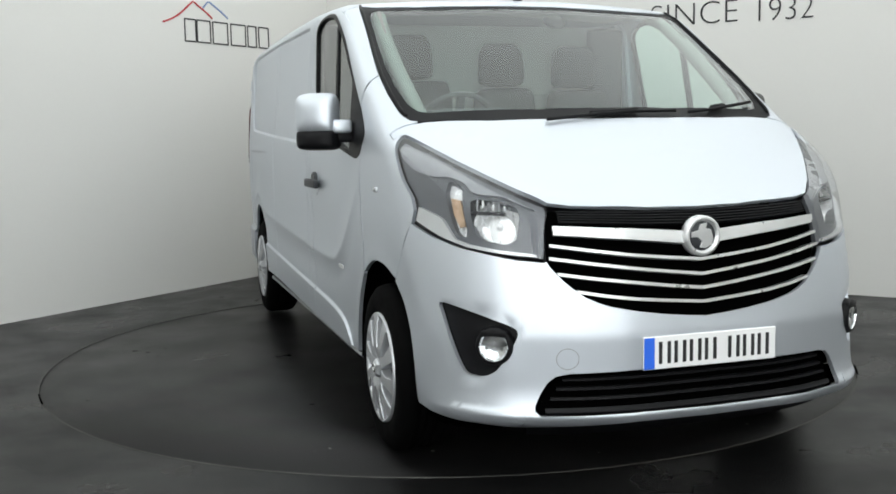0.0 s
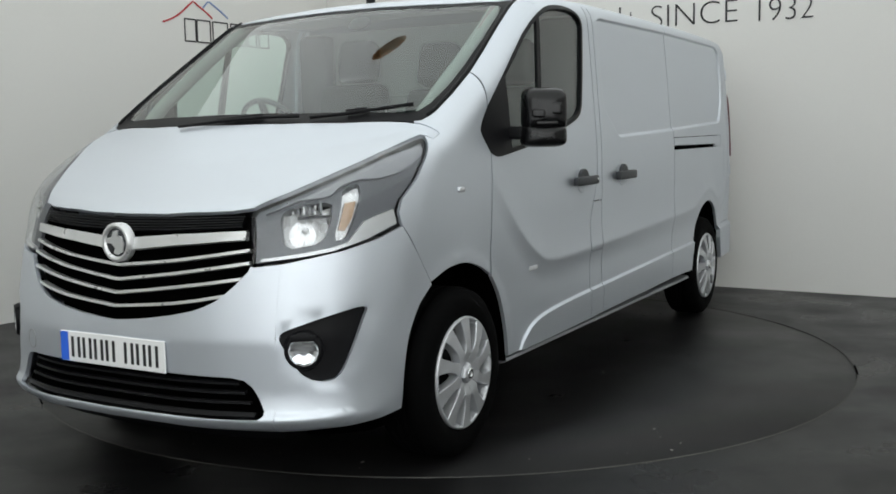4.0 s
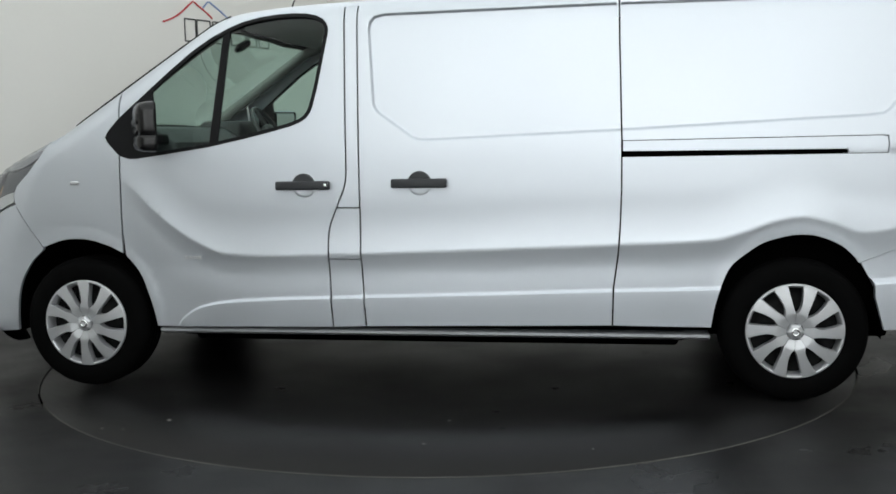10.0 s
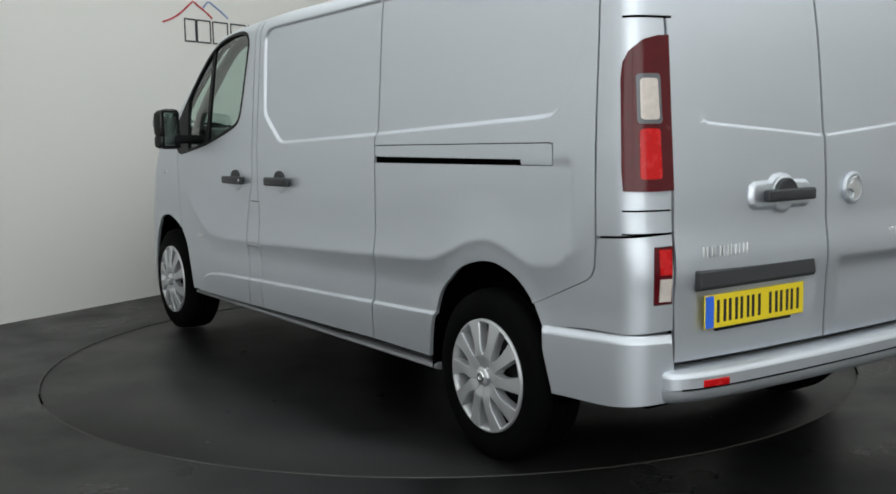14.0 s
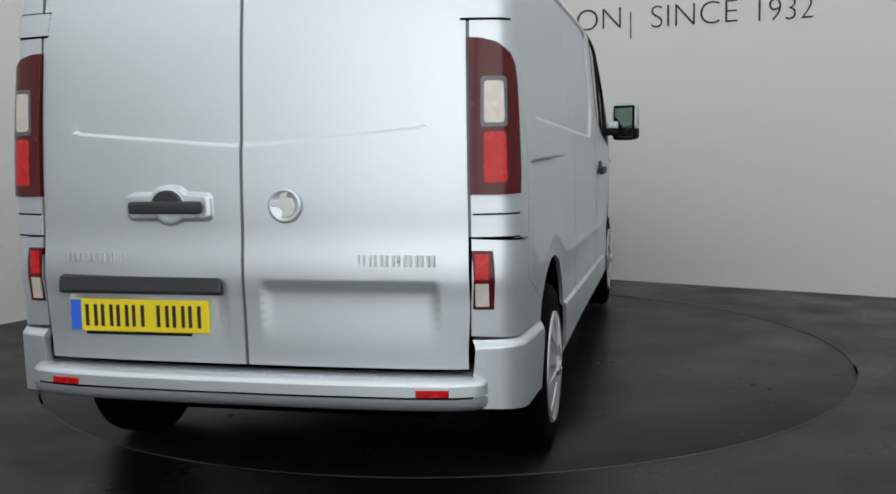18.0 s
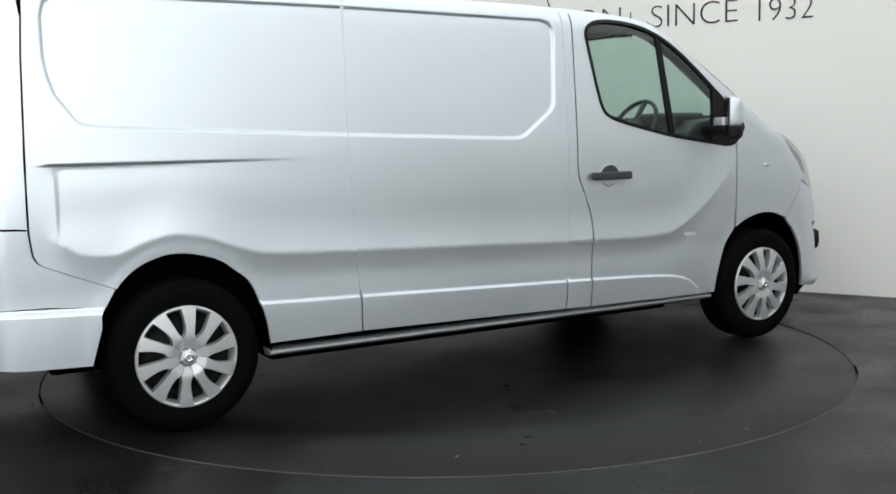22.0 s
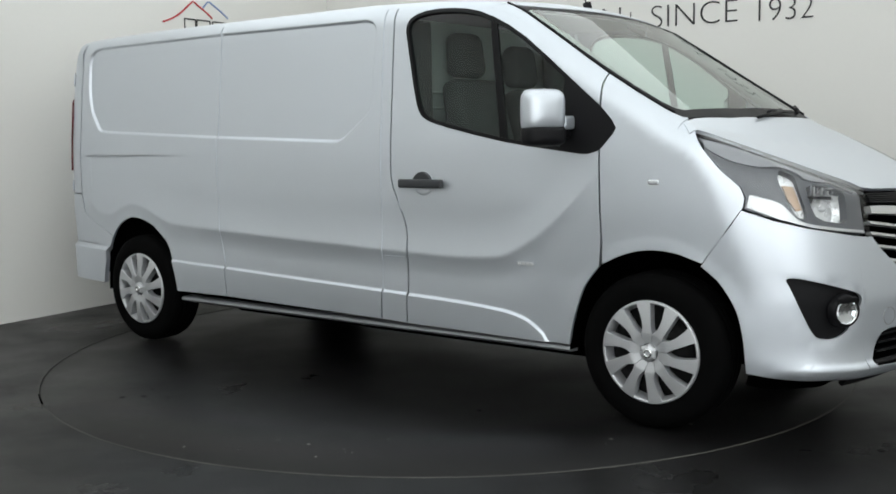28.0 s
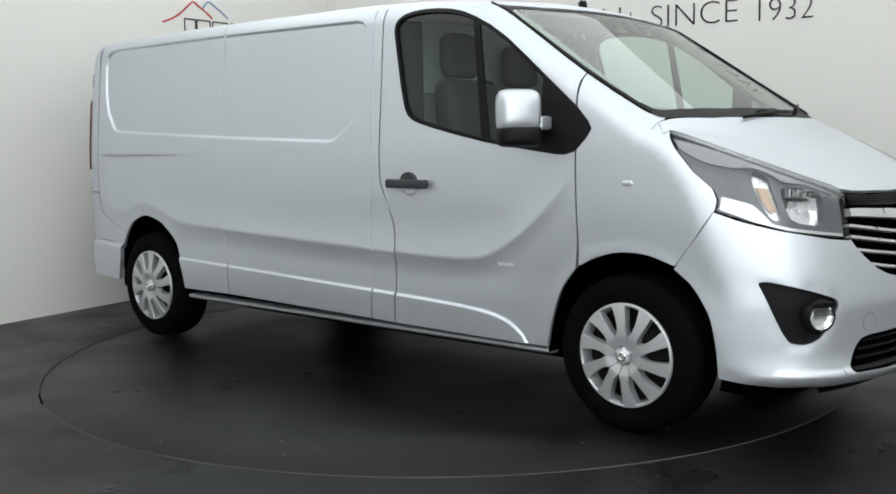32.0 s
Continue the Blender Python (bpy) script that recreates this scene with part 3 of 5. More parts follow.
def wall_text(text, s, z, size, squeeze=1.0):
    cu = bpy.data.curves.new("lettering", "FONT")
    cu.body = text
    cu.size = size
    cu.extrude = 0.002
    cu.offset = -0.0055 * size / 0.27
    ob = bpy.data.objects.new("lettering", cu)
    dg = bpy.context.evaluated_depsgraph_get()
    scene.collection.objects.link(ob)
    dg.update()
    me = bpy.data.meshes.new_from_object(ob.evaluated_get(dg))
    bpy.data.objects.remove(ob)
    me.materials.clear()
    me.materials.append(INK)
    o = new("wall_lettering", me)
    m = Matrix((RIGHT_WAY * squeeze, Vector((0, 0, 1)), LEFT_WAY)).transposed().to_4x4()
    o.matrix_world = Matrix.Translation(CORNER + RIGHT_WAY * s + LEFT_WAY * 0.003 + Vector((0, 0, z))) @ m
    return tagged(o, "thin black capital lettering painted on the white wall", "lettering", "wall lettering")


wall_text("SINCE", 3.345, 2.108, 0.265, 1.03)
wall_text("1932", 4.178, 2.096, 0.255, 0.93)
wall_text("|", 3.15, 2.085, 0.25)
wall_text("ON", 2.68, 2.125, 0.262, 1.05)

# ---- the turntable ----
bm = bmesh.new()
lathe(bm, [(0.001, 0.0), (0.8, 0.0), (1.6, 0.0), (RING - 0.004, 0.0), (RING - 0.002, -0.004), (RING - 0.002, -0.07)], 160, "z")
turntable = tagged(link("turntable", bm, DISC), "large round dark turntable disc flush with the floor", "turntable")
rng = random.Random(7)
bm = bmesh.new()
for k in range(150):
    r, t = RING * math.sqrt(rng.random()) * 0.97, rng.random() * 2 * math.pi
    s = rng.choice((0.004, 0.005, 0.006, 0.008, 0.013))
    n = rng.randint(4, 6)
    c = Vector((r * math.cos(t), r * math.sin(t), 0.0))
    ring = [c + Vector((s * rng.uniform(0.5, 1.2) * math.cos(2 * math.pi * i / n), s * rng.uniform(0.3, 0.9) * math.sin(2 * math.pi * i / n), 0.0006)) for i in range(n)]
    low_r = [bm.verts.new(p) for p in ring]
    tip = bm.verts.new(c + Vector((0, 0, 0.0006 + s * 0.25)))
    for i in range(n):
        bm.faces.new((low_r[i], low_r[(i + 1) % n], tip))
specks = tagged(link("dust_specks", bm, material("pale_dust", (0.16, 0.155, 0.145), rough=0.9, vary=0.5, scale=3), turntable), "small pale specks of grit on the turntable", kind="stuff")

bm = bmesh.new()
for k in range(16):
    r, t = RING * math.sqrt(rng.uniform(0.1, 1)) * 0.93, rng.random() * 2 * math.pi
    size, n = rng.uniform(0.008, 0.024), 11
    c = Vector((r * math.cos(t), r * math.sin(t), 0.0004))
    bm.faces.new([bm.verts.new(c + Vector((size * rng.uniform(0.5, 1.3) * math.cos(2 * math.pi * i / n), 0.7 * size * rng.uniform(0.5, 1.3) * math.sin(2 * math.pi * i / n), 0))) for i in range(n)])
tagged(link("oil_stains", bm, material("old_oil_stain", (0.0012, 0.0012, 0.0012), rough=0.5, spec=0.06, vary=0.3, scale=30), turntable), "small dark oil stains on the turntable", kind="stuff")

# ---- the van ----
van = tagged(new("van"), "silver panel van with sliding side door parked on the turntable", "van")
gap = 0.004
SH = shoulder(np.linspace(1.90, -2.44, 80))


def sh_part(x0, x1):
    return [p for p in SH if min(x0, x1) <= p[0] <= max(x0, x1)]


def sh_at(x):
    return shoulder([x])[0]


ARCH_F = [(1.357, 0.327), (1.379, 0.435), (1.425, 0.575), (1.47, 0.645), (1.52, 0.696), (1.58, 0.728), (1.644, 0.752), (1.70, 0.766), (1.763, 0.772), (1.83, 0.768), (1.89, 0.755), (1.965, 0.721), (2.03, 0.664), (2.084, 0.590), (2.118, 0.52), (2.14, 0.416), (2.150, 0.29)]
ARCH_R = [(-1.372, 0.353), (-1.39, 0.46), (-1.42, 0.555), (-1.46, 0.640), (-1.53, 0.70), (-1.60, 0.748), (-1.70, 0.778), (-1.776, 0.786), (-1.85, 0.776), (-1.945, 0.735), (-2.028, 0.655), (-2.062, 0.575), (-2.10, 0.47), (-2.13, 0.345)]
SEAM_1 = [(1.512, 1.38), (1.513, 1.27), (1.514, 1.173), (1.517, 0.959), (1.521, 0.80), (1.52, 0.696)]
SEAM_2 = [(0.352, 1.70), (0.352, 1.502), (0.350, 1.20), (0.350, 1.098), (0.354, 1.05), (0.365, 1.01), (0.403, 0.922), (0.432, 0.850), (0.443, 0.81), (0.448, 0.76), (0.448, 0.671), (0.443, 0.49), (0.435, 0.336)]
SEAM_3 = [(0.288, 1.70), (0.287, 1.366), (0.286, 1.042), (0.286, 0.687), (0.277, 0.492), (0.269, 0.341)]
SEAM_4 = [(-0.953, 1.70), (-0.957, 1.536), (-0.963, 1.237), (-0.962, 0.99), (-0.956, 0.83), (-0.946, 0.686), (-0.925, 0.535), (-0.92, 0.358)]
SEAM_5 = [(-2.028, 0.655), (-2.18, 0.717), (-2.30, 0.768), (-2.325, 0.785), (-2.340, 0.815), (-2.350, 0.90), (-2.350, 1.10), (-2.345, 1.3), (-2.335, 1.6), (-2.325, 1.75)]
WINDOW = [(1.589, 1.281), (1.575, 1.255), (1.525, 1.20), (1.505, 1.185), (1.46, 1.172), (1.42, 1.173), (1.358, 1.181), (1.20, 1.202), (1.036, 1.226), (0.86, 1.262), (0.712, 1.296), (0.62, 1.320), (0.577, 1.336), (0.545, 1.356), (0.525, 1.382), (0.512, 1.412), (0.487, 1.504), (0.46, 1.63), (0.431, 1.765), (0.432, 1.79), (0.440, 1.812), (0.457, 1.831), (0.49, 1.848), (0.543, 1.860), (0.62, 1.864), (0.70, 1.860), (0.78, 1.850), (0.86, 1.831), (0.94, 1.800), (1.03, 1.755), (1.13, 1.690), (1.25, 1.595), (1.347, 1.514), (1.44, 1.437), (1.511, 1.378), (1.568, 1.318)]


def dense(line, i, j, n=4):
    """A smooth line through the points i to j of a coarse one."""
    P = [Vector(p) for p in line]
    out = []
    for a in (range(i, j) if i < j else range(i, j, -1)):
        b = a + (1 if i < j else -1)
        d = b - a
        p0 = P[a - d] if 0 <= a - d < len(P) else P[a] * 2 - P[b]
        p3 = P[b + d] if 0 <= b + d < len(P) else P[b] * 2 - P[a]
        for k in range(n):
            t = k / n
            q = 0.5 * (2 * P[a] + (P[b] - p0) * t + (2 * p0 - 5 * P[a] + 4 * P[b] - p3) * t * t + (3 * P[a] - p0 - 3 * P[b] + p3) * t ** 3)
            out.append(tuple(q))
    return out + [tuple(P[j])]


def shifted(line, dx):
    return [(x + dx, z) for x, z in line]


def along(fn, x0, x1, dz, step=0.02):
    xs = np.arange(min(x0, x1), max(x0, x1), step)
    return [(x, float(fn(x)) + dz) for x in xs]


def relief_marks(x0, x1):
    pts = []
    for dz in (-0.012, 0.0, 0.012):
        pts += along(CREASE, x0, x1, dz)
    for dz in (0.005, -0.001, -0.006, -0.011, -0.016, -0.026):
        pts += along(LEDGE, x0, min(x1, 1.10), dz) + along(LEDGE, max(x0, 1.10), min(x1, 1.30), dz, 0.006) * (x1 > 1.1)
    pts += [(x, z) for x in (-2.256, -2.248, -2.240, -2.232, -2.224, -2.216) for z in np.arange(0.84, 1.14, 0.02)]
    ring = refine([(x, z, 0) for x, z in RECESS], 0.02)[:, :2]
    nrm = np.roll(ring, -1, 0) - np.roll(ring, 1, 0)
    nrm = np.stack([-nrm[:, 1], nrm[:, 0]], 1) / np.linalg.norm(nrm, axis=1)[:, None]
    c = ring.mean(0)
    for k in (-0.004, 0.001, 0.006, 0.011, 0.018, 0.026):
        s = 1 if inside(RECESS, *(ring[0] + 0.01 * nrm[0])) else -1
        q = ring + s * k * nrm
        pts += [tuple(p) for p in q if x0 < p[0] < x1]
    return [[(x, 0, z) for x, z in pts if x0 < x < x1]]


# panels of the two sides
LO, HI = -2.6, 2.3
fender_out = [sh_at(1.518)] + sh_part(1.53, 1.90)[::-1] + [(1.913, 0.872, 1.264)] + on_side([(1.963, 1.191), (2.036, 1.106), (2.112, 1.040), (2.132, 0.996), (2.126, 0.955), (2.05, 0.84), (1.968, 0.728)] + dense(ARCH_F, 10, 5) + [(1.524, 0.699)] + shifted(SEAM_1, gap)[-2::-1])
both("front_wing", [shell(fender_out, SIDE, step=0.03, marks=relief_marks(1.4, 2.2))], PAINT, van)

door_out = sh_part(1.50, 0.36) + [sh_at(0.356)] + on_side(shifted(SEAM_2, gap) + dense(ARCH_F, 0, 3) + [(1.508, 0.688)] + shifted(SEAM_1, -gap)[-2::-1]) + [sh_at(1.508)]
hole = on_side([p for p in WINDOW if p[0] < 1.5])
doors = both("front_door", [shell(door_out, SIDE, [hole], step=0.03, marks=relief_marks(0.3, 1.6))], PAINT, van, "silver front door with a framed window")

for z0, z1 in ((1.9, 0.925), (0.918, 0.674), (0.668, 0.3)):
    pick = lambda line: [p for p in line if z1 < p[1] < z0]
    at_z = lambda line, z: (float(np.interp(z, [q[1] for q in line][::-1], [q[0] for q in line][::-1])), z)
    l2, l3 = shifted(SEAM_2, -gap), shifted(SEAM_3, gap)
    hi = [] if z0 > 1.8 else [at_z(l2, z0)]
    hi3 = [] if z0 > 1.8 else [at_z(l3, z0)]
    lo = [] if z1 < 0.32 else [at_z(l2, z1)]
    lo3 = [] if z1 < 0.32 else [at_z(l3, z1)]
    outline = on_side(hi + pick(l2) + lo + lo3 + pick(l3)[::-1] + hi3)
    if z0 > 1.8:
        outline = outline + [sh_at(0.292), sh_at(0.348)]
    both("door_pillar", [shell(outline, SIDE, step=0.03, marks=relief_marks(0.2, 0.5))], PAINT, van)

slide_out = sh_part(0.28, -0.94) + [sh_at(-0.948)] + on_side(shifted(SEAM_4, gap)) + on_side(shifted(SEAM_3, -gap)[::-1]) + [sh_at(0.284)]
piece = shell(slide_out, SIDE, step=0.03, marks=relief_marks(-1.0, 0.3))
for line in (SEAM_3, SEAM_4):
    z_lo = 0.50 if line is SEAM_3 else 0.545
    l = [p for p in line if p[1] > z_lo]
    l.append((float(np.interp(z_lo, [q[1] for q in line][::-1], [q[0] for q in line][::-1])), z_lo))
    back = [sh_at(l[0][0] + 0.012)] + on_side(shifted(l, 0.012) + shifted(l, -0.012)[::-1]) + [sh_at(l[0][0] - 0.012)]
    skin("seam_filler", [shell(back, SIDE, step=0.03, lift=-0.004, depth=0.004)], PAINT, van, mirror=True)
skin("seam_filler", [shell(on_side([(0.42, 0.95), (0.42, 0.90), (0.28, 0.90), (0.28, 0.95)]), SIDE, step=0.03, lift=-0.004, depth=0.004)], PAINT, van, mirror=True)
skin("seam_filler", [shell(on_side([(0.43, 0.69), (0.43, 0.65), (0.28, 0.65), (0.28, 0.69)]), SIDE, step=0.03, lift=-0.004, depth=0.004)], PAINT, van, mirror=True)
sliding_door = skin("sliding_door", [piece], PAINT, van, "silver sliding side door with a pressed upper panel")
skin("side_panel", [piece], PAINT, van, mirror=True)

rear_up = on_side(shifted(SEAM_5, gap))
tail_x = -2.318
q_base = sh_part(-0.96, -2.31) + [sh_at(tail_x + gap)]
arch_up = on_side(dense(ARCH_R, 10, 0))
quarter_r = q_base + rear_up[::-1] + arch_up[1:] + on_side(shifted(SEAM_4, -gap)[::-1]) + [sh_at(-0.956)]
notch = on_side([(-0.9665, 1.148), (-2.137, 1.150), (-2.141, 1.190), (-2.137, 1.230), (-2.11, 1.233), (-0.9665, 1.226)])
s4 = shifted(SEAM_4, -gap)
quarter_l = q_base + rear_up[::-1] + arch_up[1:] + on_side([p for p in s4[::-1] if p[1] < 1.14]) + notch + on_side([p for p in s4[::-1] if p[1] > 1.236]) + [sh_at(-0.956)]
skin("rear_quarter", [shell(quarter_l, SIDE, step=0.03, marks=relief_marks(-2.4, -0.9))], PAINT, van)
GROOVE[0] = 1
gm = [[(x, 0, 1.166 + dz) for x in np.arange(-2.3, -1.1, 0.03) for dz in (-0.075, -0.045, -0.020, -0.004, 0.001, 0.015, 0.035)]]
skin("rear_quarter", [shell(quarter_r, SIDE, step=0.03, marks=relief_marks(-2.4, -0.9) + gm)], PAINT, van, mirror=True)
GROOVE[0] = 0
skin("rail_cover", [shell(on_side([(-0.969, 1.176), (-0.969, 1.222), (-2.109, 1.229), (-2.133, 1.224), (-2.136, 1.19), (-2.133, 1.153), (-1.965, 1.153), (-1.965, 1.172)]), SIDE, step=0.03)], PAINT, van)
skin("sliding_rail", [shell(on_side([(-0.968, 1.146), (-0.968, 1.174), (-1.962, 1.176), (-1.962, 1.149)]), SIDE, step=0.04, lift=-0.008)], VOID, van, "black sliding door rail")

# rear corners
TZ = [1.70, 1.5, 1.3, 1.1, 0.97, 0.937]
edge = lambda z: float(np.interp(z, [0.5, 0.7, 0.97, 1.35, 1.72, 1.85], [0.752, 0.770, 0.766, 0.762, 0.757, 0.745]))
LAMP = raise_to(TAIL, [(-2.452, 0.90, 1.079), (-2.446, 0.901, 1.15), (-2.43, 0.888, 1.431), (-2.432, 0.883, 1.48), (-2.444, 0.872, 1.515), (-2.468, 0.840, 1.551), (-2.49, 0.80, 1.564), (-2.503, 0.766, 1.566), (-2.52, 0.770, 1.32), (-2.538, 0.774, 1.078), (-2.50, 0.84, 1.076)])
LOWLAMP = raise_to(TAIL, [(-2.546, 0.774, 0.893), (-2.522, 0.835, 0.891), (-2.522, 0.837, 0.70), (-2.545, 0.776, 0.702)])
up_out = on_side(shifted(SEAM_5, -gap)[5:]) + [sh_at(tail_x - gap)] + sh_part(-2.33, -2.44) + on_rear([(0.765, 1.80)] + [(edge(z) + 0.006, z) for z in TZ]) + on_side([(-2.40, 0.926), (-2.356, 0.922)])
both("rear_pillar", [shell(up_out, TAIL, [list(map(tuple, LAMP))], step=0.03)], PAINT, van)
low_out = on_side(shifted(SEAM_5, -gap)[:5] + [(-2.356, 0.914)]) + [tuple(p) for p in raise_to(TAIL, [(-2.42, 0.90, 0.919)])] + on_rear([(edge(0.93) + 0.006, 0.930), (edge(0.8) + 0.006, 0.8), (edge(0.614) + 0.006, 0.614)]) + [tuple(p) for p in raise_to(TAIL, [(-2.45, 0.90, 0.604)])] + on_side([(-2.3, 0.602), (-2.072, 0.583)])
both("rear_lower_corner", [shell(low_out, TAIL, [list(map(tuple, LOWLAMP))], step=0.03)], PAINT, van)


def soft_loop(loop, times=2):
    l = np.array(loop, float)
    for _ in range(times):
        nx = np.roll(l, -1, 0)
        l = np.stack([0.8 * l + 0.2 * nx, 0.2 * l + 0.8 * nx], 1).reshape(-1, 3)
    return [tuple(p) for p in l]


def grow(loop, k):
    l = np.array(loop, float)
    c = l.mean(0)
    return [tuple(c + (p - c) * k) for p in l]


lamps = both("tail_lamp", [shell(grow(LAMP, 1.02), TAIL, step=0.02, lift=0.012, depth=0.04)], DARKRED, van, "tall dark red tail lamp")
for i, sgn in enumerate((1, -1)):
    for nm, mat, z0, z1, y0, y1 in (("lens_frame", HOUSING, 1.287, 1.447, 0.802, 0.880), ("reversing_lens", WHITELENS, 1.30, 1.432, 0.812, 0.872), ("brake_lens", RED, 1.11, 1.272, 0.812, 0.880)):
        pc = shell(on_rear([(y0 + 0.010, z0), (y1 - 0.010, z0), (y1 - 0.003, z0 + 0.003), (y1, z0 + 0.010), (y1 - 0.004, z1 - 0.010), (y1 - 0.007, z1 - 0.003), (y1 - 0.014, z1), (y0 + 0.010, z1), (y0 + 0.003, z1 - 0.003), (y0, z1 - 0.010), (y0, z0 + 0.010), (y0 + 0.003, z0 + 0.003)]), TAIL, step=0.02, lift=0.0132 if nm == "lens_frame" else 0.0150, depth=0.01)
        ob = skin(nm, [pc], mat, lamps[i], mirror=sgn < 0)
low = both("rear_fog_lamp", [shell(grow(LOWLAMP, 0.97), TAIL, step=0.02, lift=0.003, depth=0.03)], DARKRED, van, "small dark framed rear lamp")
for i, sgn in enumerate((1, -1)):
    for nm, mat, z0, z1 in (("red_lens", RED, 0.80, 0.882), ("white_lens", WHITELENS, 0.712, 0.787)):
        skin(nm, [shell(on_rear([(0.784, z0), (0.826, z0), (0.826, z1), (0.784, z1)]), TAIL, step=0.02, lift=0.007, depth=0.01)], mat, low[i], mirror=sgn < 0)
for z0, z1 in ((1.632, 1.708), (0.937, 1.006)):
    band = lambda a, b: [tuple(p) for p in raise_to(TAIL, [(-2.53, 0.772, a), (-2.50, 0.81, a), (-2.47, 0.85, a), (-2.43, 0.888, a), (-2.43, 0.888, b), (-2.47, 0.85, b), (-2.50, 0.81, b), (-2.53, 0.772, b)])]
    both("door_hinge", [shell(band(z0, z1), TAIL, step=0.03, lift=0.008, depth=0.02)], PAINT, van)
    both("hinge_gap", [shell(band(z0 - 0.006, z1 + 0.006), TAIL, step=0.03, lift=0.002, depth=0.01)], VOID, van)

# rear doors
rd = lambda z: edge(z) - 0.004
door_l = on_rear([(0.006, 0.503)] + [(rd(max(z, 0.6)), z) for z in (0.503, 0.56, 0.7, 0.97, 1.35, 1.72, 1.84)] + [(0.70, 1.89), (0.006, 1.90)])
ry = np.linspace(0.03, 0.62, 30)
rmarks = [[(0, y, 1.234 + 0.05 * (y / 0.6) ** 1 + dz) for y in ry for dz in (-0.004, 0.001, 0.004, 0.007, 0.011, 0.016)] + [(0, y, z) for y in np.arange(0.07, 0.68, 0.03) for z in (0.78, 0.79, 0.80, 0.536, 0.55)] + [(0, y, z) for y in (0.05, 0.062, 0.66, 0.675) for z in np.arange(0.55, 0.79, 0.03)]]
rear_right = skin("rear_door", [shell(door_l, REAR, step=0.03, marks=rmarks)], PAINT, van, "silver rear barn door", True)
GRIP[0] = 1
hm = np.array(SURROUND)
hc = hm.mean(0)
hmarks = [(0, *(hc + (p - hc) * k)) for k in (0.72, 0.80, 0.86, 0.92, 0.98, 1.03) for p in refine([(y, z, 0) for y, z in SURROUND], 0.012)[:, :2]]
rear_left = skin("rear_door", [shell(door_l, REAR, step=0.03, marks=[rmarks[0] + hmarks])], PAINT, van, "silver rear barn door with a raised handle surround")
GRIP[0] = 0
rear_doors = [rear_left, rear_right]

both("door_seal", [shell(on_rear([(edge(z) + 0.014, z) for z in TZ] + [(edge(z) - 0.014, z) for z in TZ[::-1]]), REAR, step=0.03, lift=-0.006, depth=0.004)], HOUSING, van, "grey door seal")
skin("door_seal", [shell(on_rear([(-0.02, 0.51), (0.02, 0.51), (0.02, 1.88), (-0.02, 1.88)]), REAR, step=0.04, lift=-0.005, depth=0.004)], HOUSING, van, "grey door seal")

# roof and screen
top_line = [p for p in sh_part(0.93, -2.40)]
tail_top = on_rear([(0.70, 1.895), (0.35, 1.905), (0.0, 1.905)])
m = lambda pts: [(x, -y, z) for x, y, z in pts]
head_line = on_top([(1.005, 0.74), (1.055, 0.55), (1.085, 0.3), (1.095, 0.0)])
roof_half = top_line + tail_top + head_line[::-1]
roof_out = top_line + tail_top[:-1] + m(tail_top)[::-1] + m(top_line)[::-1] + m(head_line)[:-1] + head_line[::-1]
skin("roof", [shell(roof_out, TOP, step=0.05)], PAINT, van)
base_line = on_top([(1.850, 0.755), (1.862, 0.69), (1.905, 0.504), (1.936, 0.232), (1.945, 0.0)])
BORDER = [(1.845, 0.795), (1.832, 0.822), (1.80, 0.840), (1.764, 0.850), (1.65, 0.860), (1.52, 0.862), (1.386, 0.853), (1.2, 0.834), (1.05, 0.822), (0.955, 0.812)]
side_line = on_top([(x, y - 0.003) for x, y in BORDER])
scr_out = side_line + head_line + m(head_line)[-2::-1] + m(side_line)[::-1] + m(base_line)[:-1] + base_line[::-1]
inner = on_top([(1.805, 0.735), (1.785, 0.775), (1.73, 0.802), (1.61, 0.818), (1.48, 0.820), (1.29, 0.808), (1.12, 0.792), (1.06, 0.780), (1.045, 0.755), (1.062, 0.66), (1.105, 0.45), (1.125, 0.0)])
inner_b = on_top([(1.88, 0.0), (1.87, 0.3), (1.835, 0.55)])
glass_out = inner + m(inner)[-2::-1] + m(inner_b)[::-1] + inner_b[1:]
skin("screen_surround", [shell(scr_out, TOP, [glass_out], step=0.04, lift=-0.003)], BLACK, van, "black windscreen surround")
ws = skin("windscreen", [shell(glass_out, TOP, step=0.05, lift=-0.004, depth=0.004)], GLASS, van, "greenish clear windscreen")
ws.visible_shadow = False

wing_top = sh_part(1.846, 1.517)
wing_out = [sh_at(1.850)] + wing_top + [sh_at(1.5165)] + on_top([(1.5165, 0.862)] + BORDER[4::-1] + [(1.850, 0.80)])
both("wing_top", [shell(wing_out, TOP, step=0.02)], PAINT, van)
pillar_out = [sh_at(1.5105)] + sh_part(1.509, 0.936) + on_top(BORDER[:5:-1] + [(1.5105, 0.862)])
both("windscreen_pillar", [shell(pillar_out, TOP, step=0.02)], PAINT, van, "silver windscreen pillar")

